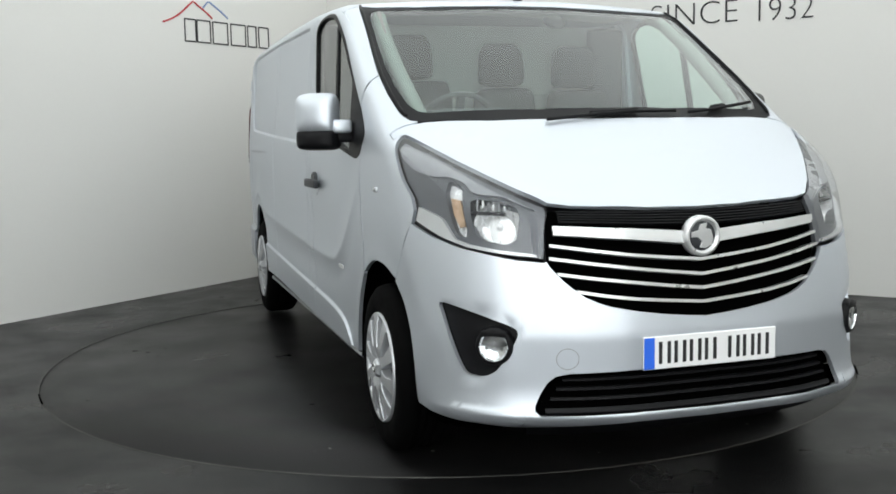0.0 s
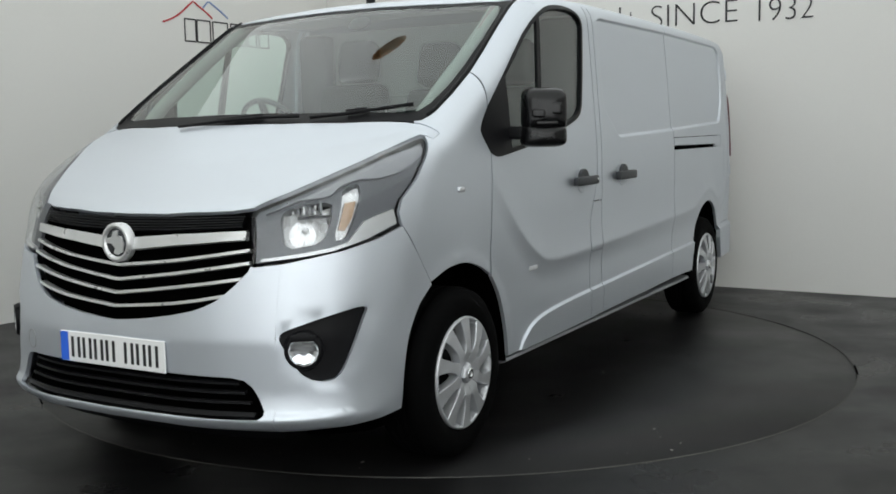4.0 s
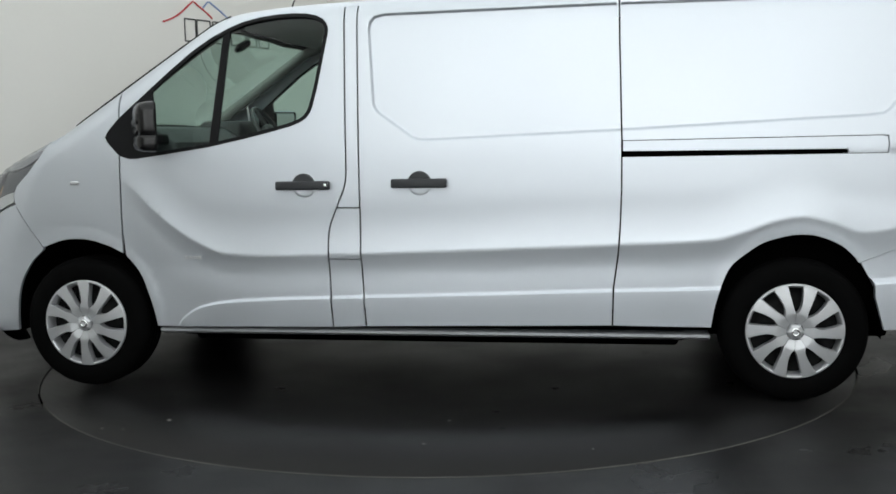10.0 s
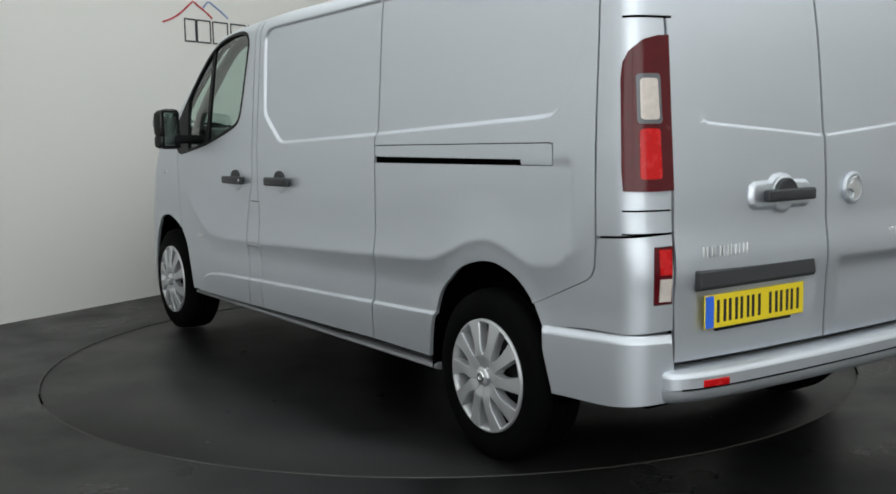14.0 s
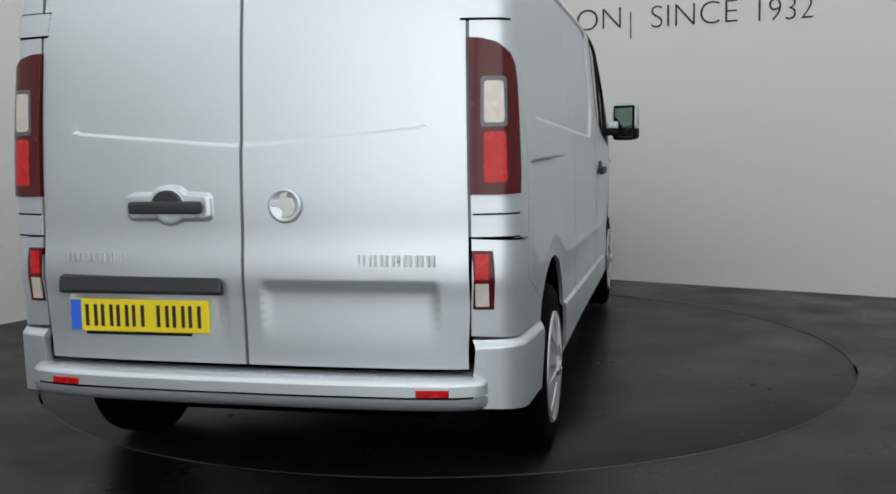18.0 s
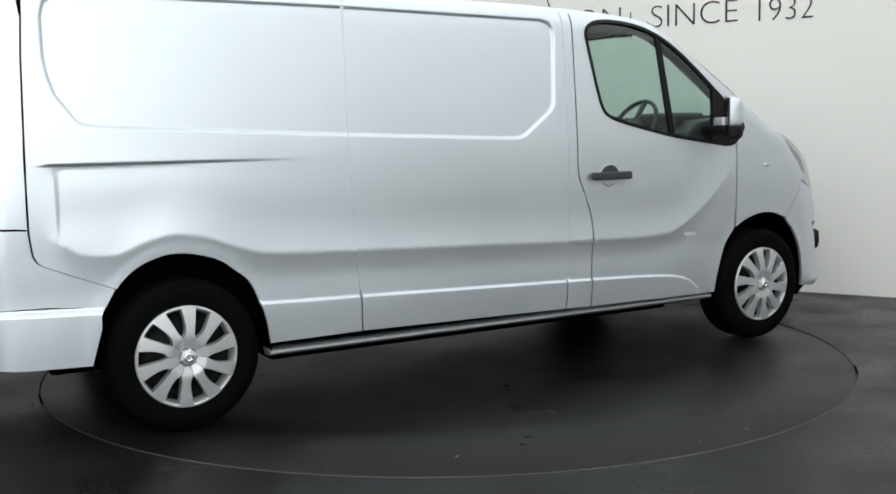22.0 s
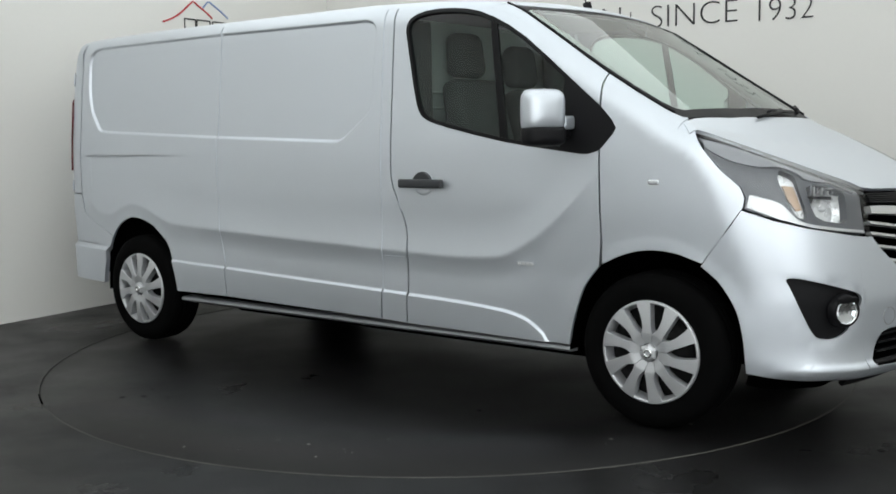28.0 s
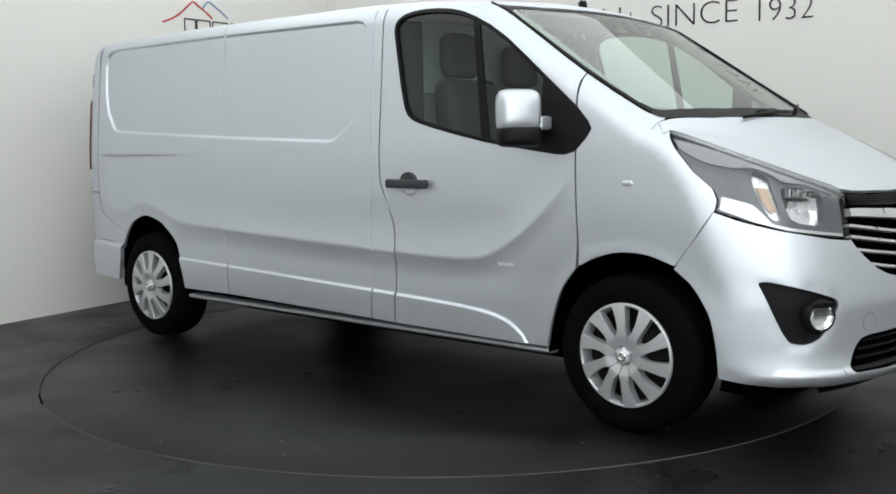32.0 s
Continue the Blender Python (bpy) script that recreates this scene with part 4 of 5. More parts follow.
# flange below the bonnet corner
fl_edge = sh_part(1.80, 1.90)[::-1] if sh_part(1.80, 1.90)[0][0] > sh_part(1.80, 1.90)[-1][0] else sh_part(1.80, 1.90)
flange = [(x, y - 0.002, z) for x, y, z in fl_edge if x > 1.836] + on_top([(1.915, 0.850), (1.93, 0.82), (1.90, 0.79), (1.858, 0.80), (1.849, 0.815)])
both("wing_flange", [shell(flange, TOP, step=0.02, lift=-0.0045, depth=0.006)], PAINT, van)
both("pillar_flange", [shell([sh_at(0.985), sh_at(0.90)] + on_top([(0.915, 0.79), (0.985, 0.80)]), TOP, step=0.02, lift=-0.003, depth=0.006)], PAINT, van)

# bonnet
bon_edge = on_top([(p[0], p[1] - 0.006) for p in sh_part(1.858, 1.90)][::-1] + [(1.915, 0.864), (2.041, 0.803), (2.168, 0.735), (2.277, 0.667), (2.381, 0.598), (2.467, 0.524)])
bon_front = on_front([(0.45, 1.016), (0.359, 1.012), (0.185, 1.004), (0.0, 1.001)])
bon_half = bon_edge + bon_front
bon_rear = on_top([(1.856, 0.86), (1.857, 0.81), (1.859, 0.77), (1.872, 0.69), (1.913, 0.504), (1.944, 0.232), (1.953, 0.0)])
bon_out = bon_half + m(bon_half)[-2::-1] + m(bon_rear)[:-1] + bon_rear[::-1]
skin("bonnet", [shell(bon_out, TOP, step=0.035)], PAINT, van, "smooth silver bonnet")

# headlamps
HL_TOP = on_top([(2.045, 0.806), (2.172, 0.738), (2.281, 0.670), (2.385, 0.601), (2.466, 0.530)])
HL = [(1.918, 0.872, 1.260)] + HL_TOP + on_front([(0.531, 1.00), (0.546, 0.944), (0.557, 0.842)]) + [tuple(p) for p in raise_to(NOSE, [(2.484, 0.645, 0.852), (2.427, 0.727, 0.866), (2.344, 0.802, 0.885), (2.229, 0.869, 0.917), (2.128, 0.905, 0.951), (2.134, 0.899, 0.996), (2.116, 0.901, 1.038), (2.041, 0.916, 1.102), (1.967, 0.918, 1.187)])]
REFL = [(2.335, 0.765, 1.052), (2.404, 0.660, 1.050), (2.440, 0.622, 1.022), (2.462, 0.625, 0.985), (2.474, 0.646, 0.888), (2.383, 0.757, 0.908), (2.350, 0.770, 0.985)]
BAY = [(2.238, 0.806, 1.118), (2.288, 0.770, 1.098), (2.312, 0.788, 1.030), (2.358, 0.782, 0.912), (2.320, 0.814, 0.918), (2.286, 0.826, 0.98), (2.243, 0.831, 1.068)]
PATCH = [(2.148, 0.893, 1.008), (2.222, 0.862, 0.988), (2.262, 0.843, 0.972), (2.291, 0.830, 0.940), (2.323, 0.815, 0.904), (2.37, 0.779, 0.889), (2.44, 0.70, 0.874), (2.510, 0.585, 0.858), (2.513, 0.580, 0.848), (2.44, 0.705, 0.863), (2.370, 0.780, 0.877), (2.265, 0.851, 0.910), (2.142, 0.902, 0.958)]
CROWN = [(1.935, 0.882, 1.245), (2.072, 0.802, 1.198), (2.18, 0.738, 1.148), (2.285, 0.671, 1.098), (2.39, 0.600, 1.043), (2.455, 0.548, 1.008), (2.448, 0.580, 1.020), (2.404, 0.648, 1.060), (2.335, 0.752, 1.066), (2.292, 0.764, 1.106), (2.234, 0.802, 1.128), (2.176, 0.851, 1.120), (2.074, 0.894, 1.142), (1.966, 0.912, 1.198)]
hl = both("headlamp", [shell(HL, NOSE, step=0.03, lift=-0.115, depth=0.005)], STEEL, van, "large swept-back headlamp with clear lens")
lens_piece = shell(HL, NOSE, step=0.03, lift=0.0, depth=0.004)
nose = lambda pts: [tuple(p) for p in raise_to(NOSE, pts)]
for i, sgn in enumerate((1, -1)):
    lens = skin("lens", [lens_piece], CLEAR, hl[i], "clear headlamp lens", mirror=sgn < 0)
    lens.visible_shadow = False
    skin("light_strip", [shell(nose(PATCH), NOSE, step=0.02, lift=-0.008, depth=0.02)], SILVER, hl[i], "bright silver side reflector and strip", mirror=sgn < 0)
    skin("bezel", [shell(grow(HL, 0.985), NOSE, [soft_loop(nose(REFL), 1), soft_loop(nose(BAY), 1)], step=0.03, lift=-0.024, depth=0.035)], HOUSING, hl[i], "grey headlamp bezel", mirror=sgn < 0)
    skin("upper_bezel", [shell(soft_loop(nose(CROWN)), NOSE, step=0.025, lift=-0.014, depth=0.010)], BROW, hl[i], "pale grey upper bezel", mirror=sgn < 0)
    bowl = skin("reflector", [shell(grow(nose(REFL), 1.12), NOSE, step=0.02, lift=-0.088, depth=0.006)], BOWL, hl[i], "bright chrome reflector", mirror=sgn < 0)
    m_bowl = Matrix.Translation((2.383, sgn * 0.681, 0.955)) @ Matrix.Rotation(sgn * 0.5, 4, "Z") @ Matrix.Rotation(-0.05, 4, "Y")
    for k in range(7):
        bm = bmesh.new()
        y0 = -0.070 + 0.019 * k
        prism(bm, [(y0, 0.045), (y0 + 0.007, 0.045), (y0 + 0.009, 0.090), (y0 + 0.002, 0.090)], -0.045, -0.012 - 0.003 * (k % 3), "x", 0.002)
        ob = part("reflector_rib", bm, SILVER if k % 2 else BROW, bowl, smooth=False)
        ob.matrix_basis = m_bowl
    bm = bmesh.new()
    lathe(bm, [(0.088, -0.002), (0.080, -0.018), (0.062, -0.036), (0.038, -0.048), (0.013, -0.052), (0.011, -0.026), (0.001, -0.022)], 16, "x", (0, -0.010 * sgn, -0.012))
    ob = part("bulb_bowl", bm, BOWL, bowl, "faceted chrome bowl", smooth=False)
    ob.matrix_basis = m_bowl
    bm = bmesh.new()
    prism(bm, [(-0.030 * sgn, 0.026), (0.085 * sgn, 0.034), (0.085 * sgn, 0.044), (-0.030 * sgn, 0.038)][::sgn], -0.040, -0.004, "x", 0.002)
    ob = part("divider", bm, STEEL, bowl, "dark reflector divider", smooth=False)
    ob.matrix_basis = m_bowl
    ind = skin("indicator", [shell(grow(nose(BAY), 1.05), NOSE, step=0.02, lift=-0.050, depth=0.005)], BOWL, hl[i], "chrome indicator bay", mirror=sgn < 0)
    skin("amber_lens", [shell(nose([(2.262, 0.822, 1.050), (2.300, 0.798, 1.045), (2.336, 0.792, 0.95), (2.318, 0.808, 0.945), (2.288, 0.822, 0.99)]), NOSE, step=0.02, lift=-0.036, depth=0.010)], AMBER, ind, "pale amber bulb cover", mirror=sgn < 0)

# front bumper
GR_EDGE = [(0.552, 0.832), (0.545, 0.815), (0.507, 0.770), (0.475, 0.740), (0.438, 0.712), (0.40, 0.694), (0.361, 0.680), (0.27, 0.661), (0.172, 0.646), (0.08, 0.636), (0.0, 0.630)]
LG = [(0.614, 0.330), (0.612, 0.345), (0.592, 0.388), (0.57, 0.425), (0.543, 0.447), (0.50, 0.456), (0.27, 0.462), (0.0, 0.462)]
LG_LOW = [(0.60, 0.316), (0.548, 0.316), (0.27, 0.322), (0.0, 0.320)]
mf = lambda pts: [(-y, z) for y, z in pts]
CH = [(0.0, 0.285), (0.274, 0.287), (0.5, 0.274), (0.648, 0.266)]
edge_z = [0.30, 0.35, 0.45, 0.55, 0.65, 0.75, 0.838]
right = CH + [(0.648, z) for z in edge_z] + [(0.60, 0.833), (0.565, 0.829)] + GR_EDGE
front_out = on_front(right + mf(right)[-2:0:-1])
lg_loop = LG + mf(LG)[-2::-1] + mf(LG_LOW)[:-1] + LG_LOW[::-1]
LIP_Z = (0.272, 0.286, 0.297, 0.306)
pieces = [shell(front_out, FRONT, [on_front(lg_loop)], step=0.035, marks=[[(0, y, z) for y in np.arange(-0.63, 0.64, 0.03) for z in LIP_Z]])]
seam_low = [(2.122, 0.946), (2.046, 0.831), (1.966, 0.716)]
FOG = raise_to(NOSE, [(2.285, 0.864, 0.678), (2.32, 0.848, 0.684), (2.43, 0.767, 0.654), (2.51, 0.678, 0.618), (2.524, 0.662, 0.603), (2.526, 0.660, 0.583), (2.513, 0.687, 0.53), (2.490, 0.723, 0.465), (2.465, 0.750, 0.443), (2.435, 0.778, 0.435), (2.40, 0.808, 0.443), (2.378, 0.825, 0.478), (2.34, 0.843, 0.56), (2.305, 0.856, 0.64)])
FOG = soft_loop([tuple(p) for p in FOG])
nose_pt = lambda pts: [tuple(p) for p in raise_to(NOSE, pts)]
bl = on_front([(0.648, 0.266)] + [(0.648, z) for z in edge_z]) + nose_pt([(2.427, 0.727, 0.856), (2.344, 0.802, 0.875), (2.229, 0.869, 0.907)]) + on_side(seam_low + dense(ARCH_F, 12, 16)) + nose_pt([(2.247, 0.874, 0.279), (2.35, 0.814, 0.272), (2.429, 0.762, 0.272)])
lip_marks = nose_pt([(float(XF(np.array(z)) - GY(np.array(y))), y, z) for y in np.arange(0.655, 0.85, 0.02) for z in LIP_Z + (0.318, 0.33, 0.345)])
nose_piece = shell(bl, NOSE, [FOG], step=0.035, marks=[lip_marks])
mirrored = (nose_piece[0] * [1, -1, 1], nose_piece[1] * [1, -1, 1], [g[::-1] for g in nose_piece[2]])
skin("front_bumper", pieces + [nose_piece, mirrored], PAINT, van, "silver painted front bumper")
both("bumper_joint", [shell(on_front([(0.61, 0.264), (0.61, 0.36)]) + nose_pt([(2.50, 0.69, 0.36), (2.49, 0.70, 0.266)]), NOSE, step=0.02, lift=-0.003, depth=0.004)], PAINT, van)
pods = both("fog_lamp", [shell(grow(FOG, 1.02), NOSE, step=0.025, lift=-0.022, depth=0.02)], BLACK, van, "round fog lamp in a black pod")
for i, sgn in enumerate((1, -1)):
    bm = bmesh.new()
    at_fog = Matrix.Translation((2.486, sgn * 0.732, 0.548)) @ Matrix.Rotation(sgn * 0.6, 4, "Z")
    lathe(bm, [(0.051, 0.004), (0.046, -0.003), (0.034, -0.008), (0.018, -0.011), (0.001, -0.012)], 12, "x")
    ob = part("reflector", bm, CHROME, pods[i], "bright fog lamp reflector", smooth=False)
    ob.matrix_basis = at_fog
    bm = bmesh.new()
    lathe(bm, [(0.050, -0.006), (0.050, 0.003), (0.053, 0.005), (0.060, 0.003), (0.066, -0.008), (0.068, -0.03)], 36, "x")
    ob = part("ring", bm, BLACK, pods[i], "black fog lamp ring")
    ob.matrix_basis = at_fog
    bm = bmesh.new()
    prism(bm, [(-0.046, 0.034), (0.046, 0.034), (0.046, 0.056), (-0.046, 0.056)], -0.012, 0.005, "x", 0.003)
    ob = part("brow", bm, BLACK, pods[i], "flat black brow over the lens")
    ob.matrix_basis = at_fog
    bm = bmesh.new()
    lathe(bm, [(0.001, 0.006), (0.03, 0.004), (0.050, 0.0)], 28, "x")
    ob = part("lens", bm, CLEAR, pods[i], "clear round fog lamp lens")
    ob.matrix_basis = at_fog
    ob.visible_shadow = False

# grille
GRILLE = [(0.523, 1.018), (0.545, 0.955)] + GR_EDGE
g_top = [(0.0, 1.0), (0.185, 1.003), (0.359, 1.011), (0.45, 1.015)]
gl = g_top + GRILLE
grille_out = on_front(gl + mf(gl)[-2:0:-1])
grille = skin("grille", [shell(grille_out, FRONT, step=0.05, lift=-0.035, depth=0.02)], VOID, van, "black grille with chrome slats")


def strip(name, line, h, mat, parent, lift=0.0, label="", h2=None):
    """A bar across the front through (y, z) pairs from the middle outwards."""
    h2 = h2 or h
    up = [(y, z + h / 2 + (h2 - h) / 2 * y / line[-1][0]) for y, z in line]
    dn = [(y, z - h / 2 - (h2 - h) / 2 * y / line[-1][0]) for y, z in line]
    loop = mf(up)[:0:-1] + up + dn[::-1] + mf(dn)[1:]
    return skin(name, [shell(on_front(loop), FRONT, step=0.03, lift=lift, depth=0.03)], mat, parent, label)


for line in ([(0, 0.824), (0.14, 0.836), (0.263, 0.849), (0.40, 0.867), (0.538, 0.887)], [(0, 0.773), (0.14, 0.789), (0.263, 0.804), (0.40, 0.823), (0.543, 0.844)], [(0, 0.726), (0.14, 0.741), (0.263, 0.757), (0.40, 0.774), (0.520, 0.791)], [(0, 0.679), (0.14, 0.690), (0.265, 0.702), (0.37, 0.716), (0.462, 0.732)]):
    strip("slat", line, 0.010, SILVER, grille, -0.006, "chrome slat")
strip("chrome_bar", [(0, 0.900), (0.073, 0.901), (0.263, 0.919), (0.36, 0.925), (0.45, 0.932), (0.523, 0.936)], 0.044, SILVER, grille, 0.0, "broad chrome bar", 0.030)
for k in range(5):
    strip("mesh_bar", [(0, 0.952 + 0.010 * k), (0.2, 0.957 + 0.0098 * k), (0.36, 0.964 + 0.0092 * k), (0.50, 0.968 + 0.0092 * k)], 0.004, BLACK, grille, -0.012)
bm = bmesh.new()
lathe(bm, [(0.001, 0.004), (0.050, 0.002), (0.054, 0.012), (0.062, 0.016), (0.070, 0.010), (0.071, -0.02)], 40, "x")
ob = part("emblem", bm, SILVER, grille, "round chrome emblem")
ob.location = (2.598, 0.0, 0.902)
bm = bmesh.new()
lathe(bm, [(0.001, 0.0065), (0.050, 0.0065), (0.052, 0.003)], 32, "x")
ob = part("emblem_field", bm, GREYPL, grille, "dark field of the emblem")
ob.location = (2.598, 0.0, 0.902)
EMBLEM = [(-0.046, 0.014), (-0.018, 0.020), (-0.012, 0.040), (0.016, 0.046), (0.010, 0.026), (0.030, 0.022), (0.040, -0.006), (0.034, -0.032), (0.010, -0.044), (-0.012, -0.040), (-0.004, -0.020), (-0.022, -0.004), (-0.046, -0.004)]


def emblem_shape(parent, m, k):
    bm = bmesh.new()
    prism(bm, [(y * k, z * k) for y, z in EMBLEM], 0.003, 0.012, "x", 0.002)
    o = part("emblem_shape", bm, SILVER, parent, "plain chrome emblem shape", smooth=False)
    o.matrix_basis = m


emblem_shape(grille, Matrix.Translation((2.598, 0.0, 0.902)), 1.0)

low_grille = skin("lower_grille", [shell(on_front(lg_loop), FRONT, step=0.06, lift=-0.04, depth=0.02)], VOID, van, "black slatted lower grille")
for k in range(4):
    z = 0.34 + 0.031 * k
    w = 0.60 - 0.02 * k
    strip("slat", [(0, z), (0.3, z), (w - 0.02, z - 0.002)], 0.009, BLACK, low_grille, -0.018)
lip = on_front([(-0.62, 0.262), (-0.5, 0.27), (-0.274, 0.283), (0.274, 0.283), (0.5, 0.27), (0.62, 0.262), (0.60, 0.20), (0.3, 0.205), (-0.3, 0.205), (-0.60, 0.20)])
skin("bumper_lip", [shell(lip, FRONT, step=0.06, lift=-0.02, depth=0.02)], BLACK, van, "black lower bumper lip")
# Lip sides are blacker than the middle: under-bumper shade put into the colour.
both("bumper_lip", [shell(nose_pt([(2.52, 0.62, 0.262), (2.43, 0.762, 0.268), (2.25, 0.874, 0.275), (2.16, 0.91, 0.28), (2.16, 0.91, 0.22), (2.25, 0.874, 0.20), (2.45, 0.74, 0.20)]), NOSE, step=0.06, lift=-0.035, depth=0.02)], VOID, van, "black lower bumper lip")

# door windows
for i, sgn in enumerate((1, -1)):
    ring2 = refine([(x, z, 0) for x, z in WINDOW], 0.04)[:, :2]
    t_ = np.roll(ring2, -1, 0) - np.roll(ring2, 1, 0)
    n_ = np.stack([-t_[:, 1], t_[:, 0]], 1) / np.linalg.norm(t_, axis=1)[:, None]
    if not inside(WINDOW, *(ring2[5] + 0.005 * n_[5])):
        n_ = -n_
    inr = [tuple(p) for p in ring2 + 0.018 * n_ if p[0] < 1.40]
    inr = [p for p in inr if p[0] < 1.352]
    skin("window_seal", [shell(on_side(WINDOW), SIDE, [on_side(inr)], step=0.03, lift=-0.002 + 0.004, depth=0.02)], BLACK, doors[i], "black rubber window seal", mirror=sgn < 0)
    g = skin("side_glass", [shell(on_side(inr), SIDE, step=0.04, lift=-0.010, depth=0.003)], GLASS, doors[i], "greenish door window", mirror=sgn < 0)
    g.visible_shadow = False
    skin("window_bar", [shell(on_side([(1.001, 1.238), (1.043, 1.234), (0.962, 1.772), (0.926, 1.790)]), SIDE, step=0.03, lift=-0.003, depth=0.015)], BLACK, doors[i], "black window divider", mirror=sgn < 0)


# handles
def handle(name, x0, x1, z0, z1, y, sgn, parent, key=False):
    h = new(name)
    h.parent = parent
    w = (x1 - x0) / 2
    cx, cz = (x0 + x1) / 2, (z0 + z1) / 2
    bm = bmesh.new()
    box(bm, -w, w, 0.012, 0.042, -(z1 - z0) / 2, (z1 - z0) / 2, 0.009, 3)
    part("grip", bm, GREYPL, h)
    bm = bmesh.new()
    n = 14
    arc = [(0.058 * math.cos(math.pi * i / n), 0.058 * math.sin(math.pi * i / n)) for i in range(n + 1)]
    prism(bm, arc, -0.01, 0.020, "y", 0.006)
    part("cap", bm, GREYPL, h, smooth=False)
    bm = bmesh.new()
    rings = lathe(bm, [(0.001, -0.001), (0.044, 0.001), (0.057, 0.003), (0.064, -0.004)], 28, "y")
    part("cup", bm, PAINT, h)
    if key:
        bm = bmesh.new()
        lathe(bm, [(0.001, 0.0445), (0.007, 0.0445), (0.009, 0.042)], 16, "y", (-w + 0.020, 0, 0))
        part("lock", bm, CHROME, h, "small chrome door lock")
    h.matrix_basis = Matrix.Translation((cx, sgn * y, cz)) @ Matrix.Rotation(0 if sgn > 0 else math.pi, 4, "Z")
    h["label"] = "dark grey door handle"
    return h


handle("door_handle", 0.426, 0.696, 1.012, 1.054, 0.958, 1, doors[0], True)
handle("door_handle", 0.426, 0.690, 1.012, 1.054, 0.958, -1, doors[1])
handle("door_handle", -0.145, 0.124, 1.016, 1.060, 0.957, 1, sliding_door)
hh = handle("door_handle", -0.13, 0.13, -0.021, 0.021, 0, 1, rear_doors[0])
hh.matrix_basis = Matrix.Translation((-2.584, 0.26, 1.038)) @ Matrix.Rotation(math.pi / 2, 4, "Z")


# wheels
def wheel():
    w = new("wheel")
    bm = bmesh.new()
    R = 0.335
    lathe(bm, [(0.205, -0.10), (0.215, -0.108), (0.27, -0.112), (0.305, -0.106), (R - 0.008, -0.088), (R, -0.06), (R, -0.04), (R - 0.008, -0.037), (R - 0.008, -0.030), (R, -0.027), (R, -0.004), (R - 0.008, -0.001), (R - 0.008, 0.004), (R, 0.007), (R, 0.027), (R - 0.008, 0.030), (R - 0.008, 0.037), (R, 0.04), (R, 0.06), (R - 0.008, 0.088), (0.305, 0.106), (0.27, 0.112), (0.236, 0.110), (0.222, 0.104), (0.205, 0.09)], 72, "y")
    part("tyre", bm, RUBBER, w, "black rubber tyre")
    bm = bmesh.new()
    lathe(bm, [(0.215, 0.09), (0.21, 0.05), (0.19, 0.03), (0.12, 0.035), (0.11, 0.05), (0.001, 0.05)], 48, "y")
    lathe(bm, [(0.21, -0.09), (0.2, 0.02)], 48, "y")
    rim = part("rim", bm, SHADED_RIM, w, "steel rim darkened as shade behind the trim")
    for k in range(5):
        t = 2 * math.pi * (k + 0.5) / 5
        bm = bmesh.new()
        lathe(bm, [(0.001, 0.062), (0.009, 0.06), (0.011, 0.05)], 10, "y", (0.11 * math.cos(t), 0, 0.11 * math.sin(t)))
        part("bolt", bm, STEEL, rim)
    # trim: outer ring, ten spokes, hub
    cover = bmesh.new()
    lathe(cover, [(0.222, 0.100), (0.221, 0.112), (0.216, 0.116), (0.211, 0.115), (0.207, 0.110), (0.199, 0.075), (0.198, 0.055)], 80, "y")
    trim = part("wheel_trim", cover, TRIM, w, "silver ten-spoke wheel trim")
    for k in range(10):
        bm = bmesh.new()
        rows = []
        for r, wd, tw, dep in ((0.040, 0.0128, 0.0, 0.116), (0.052, 0.0165, 0.0, 0.118), (0.066, 0.0209, 0.001, 0.123), (0.080, 0.0253, 0.003, 0.127), (0.086, 0.0262, 0.004, 0.128), (0.093, 0.0238, 0.005, 0.128), (0.103, 0.0206, 0.006, 0.128), (0.118, 0.0196, 0.007, 0.127), (0.14, 0.0212, 0.007, 0.125), (0.165, 0.0248, 0.005, 0.122), (0.19, 0.0290, 0.002, 0.119), (0.204, 0.0322, 0.0, 0.117), (0.214, 0.0345, 0.0, 0.115)):
            row = []
            for s, dp in ((-1.0, -0.040), (-1, -0.004), (-0.93, 0.0), (0, 0.0004), (0.93, 0.0), (1, -0.004), (1.0, -0.040)):
                a = (s * wd + tw) / r
                yy = dep + dp
                row.append(bm.verts.new((r * math.cos(a), yy, r * math.sin(a))))
            rows.append(row)
        for a, b in zip(rows, rows[1:]):
            for i in range(6):
                bm.faces.new((a[i], a[i + 1], b[i + 1], b[i]))
        for a, b in zip(rows, rows[1:]):
            for i in (1, 2, 4, 5):
                bm.edges.get((a[i], b[i])).smooth = False
        bmesh.ops.recalc_face_normals(bm, faces=bm.faces)
        if sum(f.normal.y for f in bm.faces) < 0:
            bmesh.ops.reverse_faces(bm, faces=bm.faces)
        bmesh.ops.rotate(bm, verts=bm.verts, cent=(0, 0, 0), matrix=Matrix.Rotation(2 * math.pi * k / 10, 3, "Y"))
        part("spoke", bm, TRIM, trim)
    bm = bmesh.new()
    lathe(bm, [(0.001, 0.137), (0.024, 0.136), (0.035, 0.131), (0.040, 0.124), (0.042, 0.100)], 6, "y")
    part("hub_cap", bm, TRIM, trim, "six-sided silver hub cap", smooth=False)
    bm = bmesh.new()
    lathe(bm, [(0.010, 0.1365), (0.011, 0.139), (0.019, 0.139), (0.021, 0.135)], 24, "y")
    part("emblem", bm, CHROME, trim)
    return w


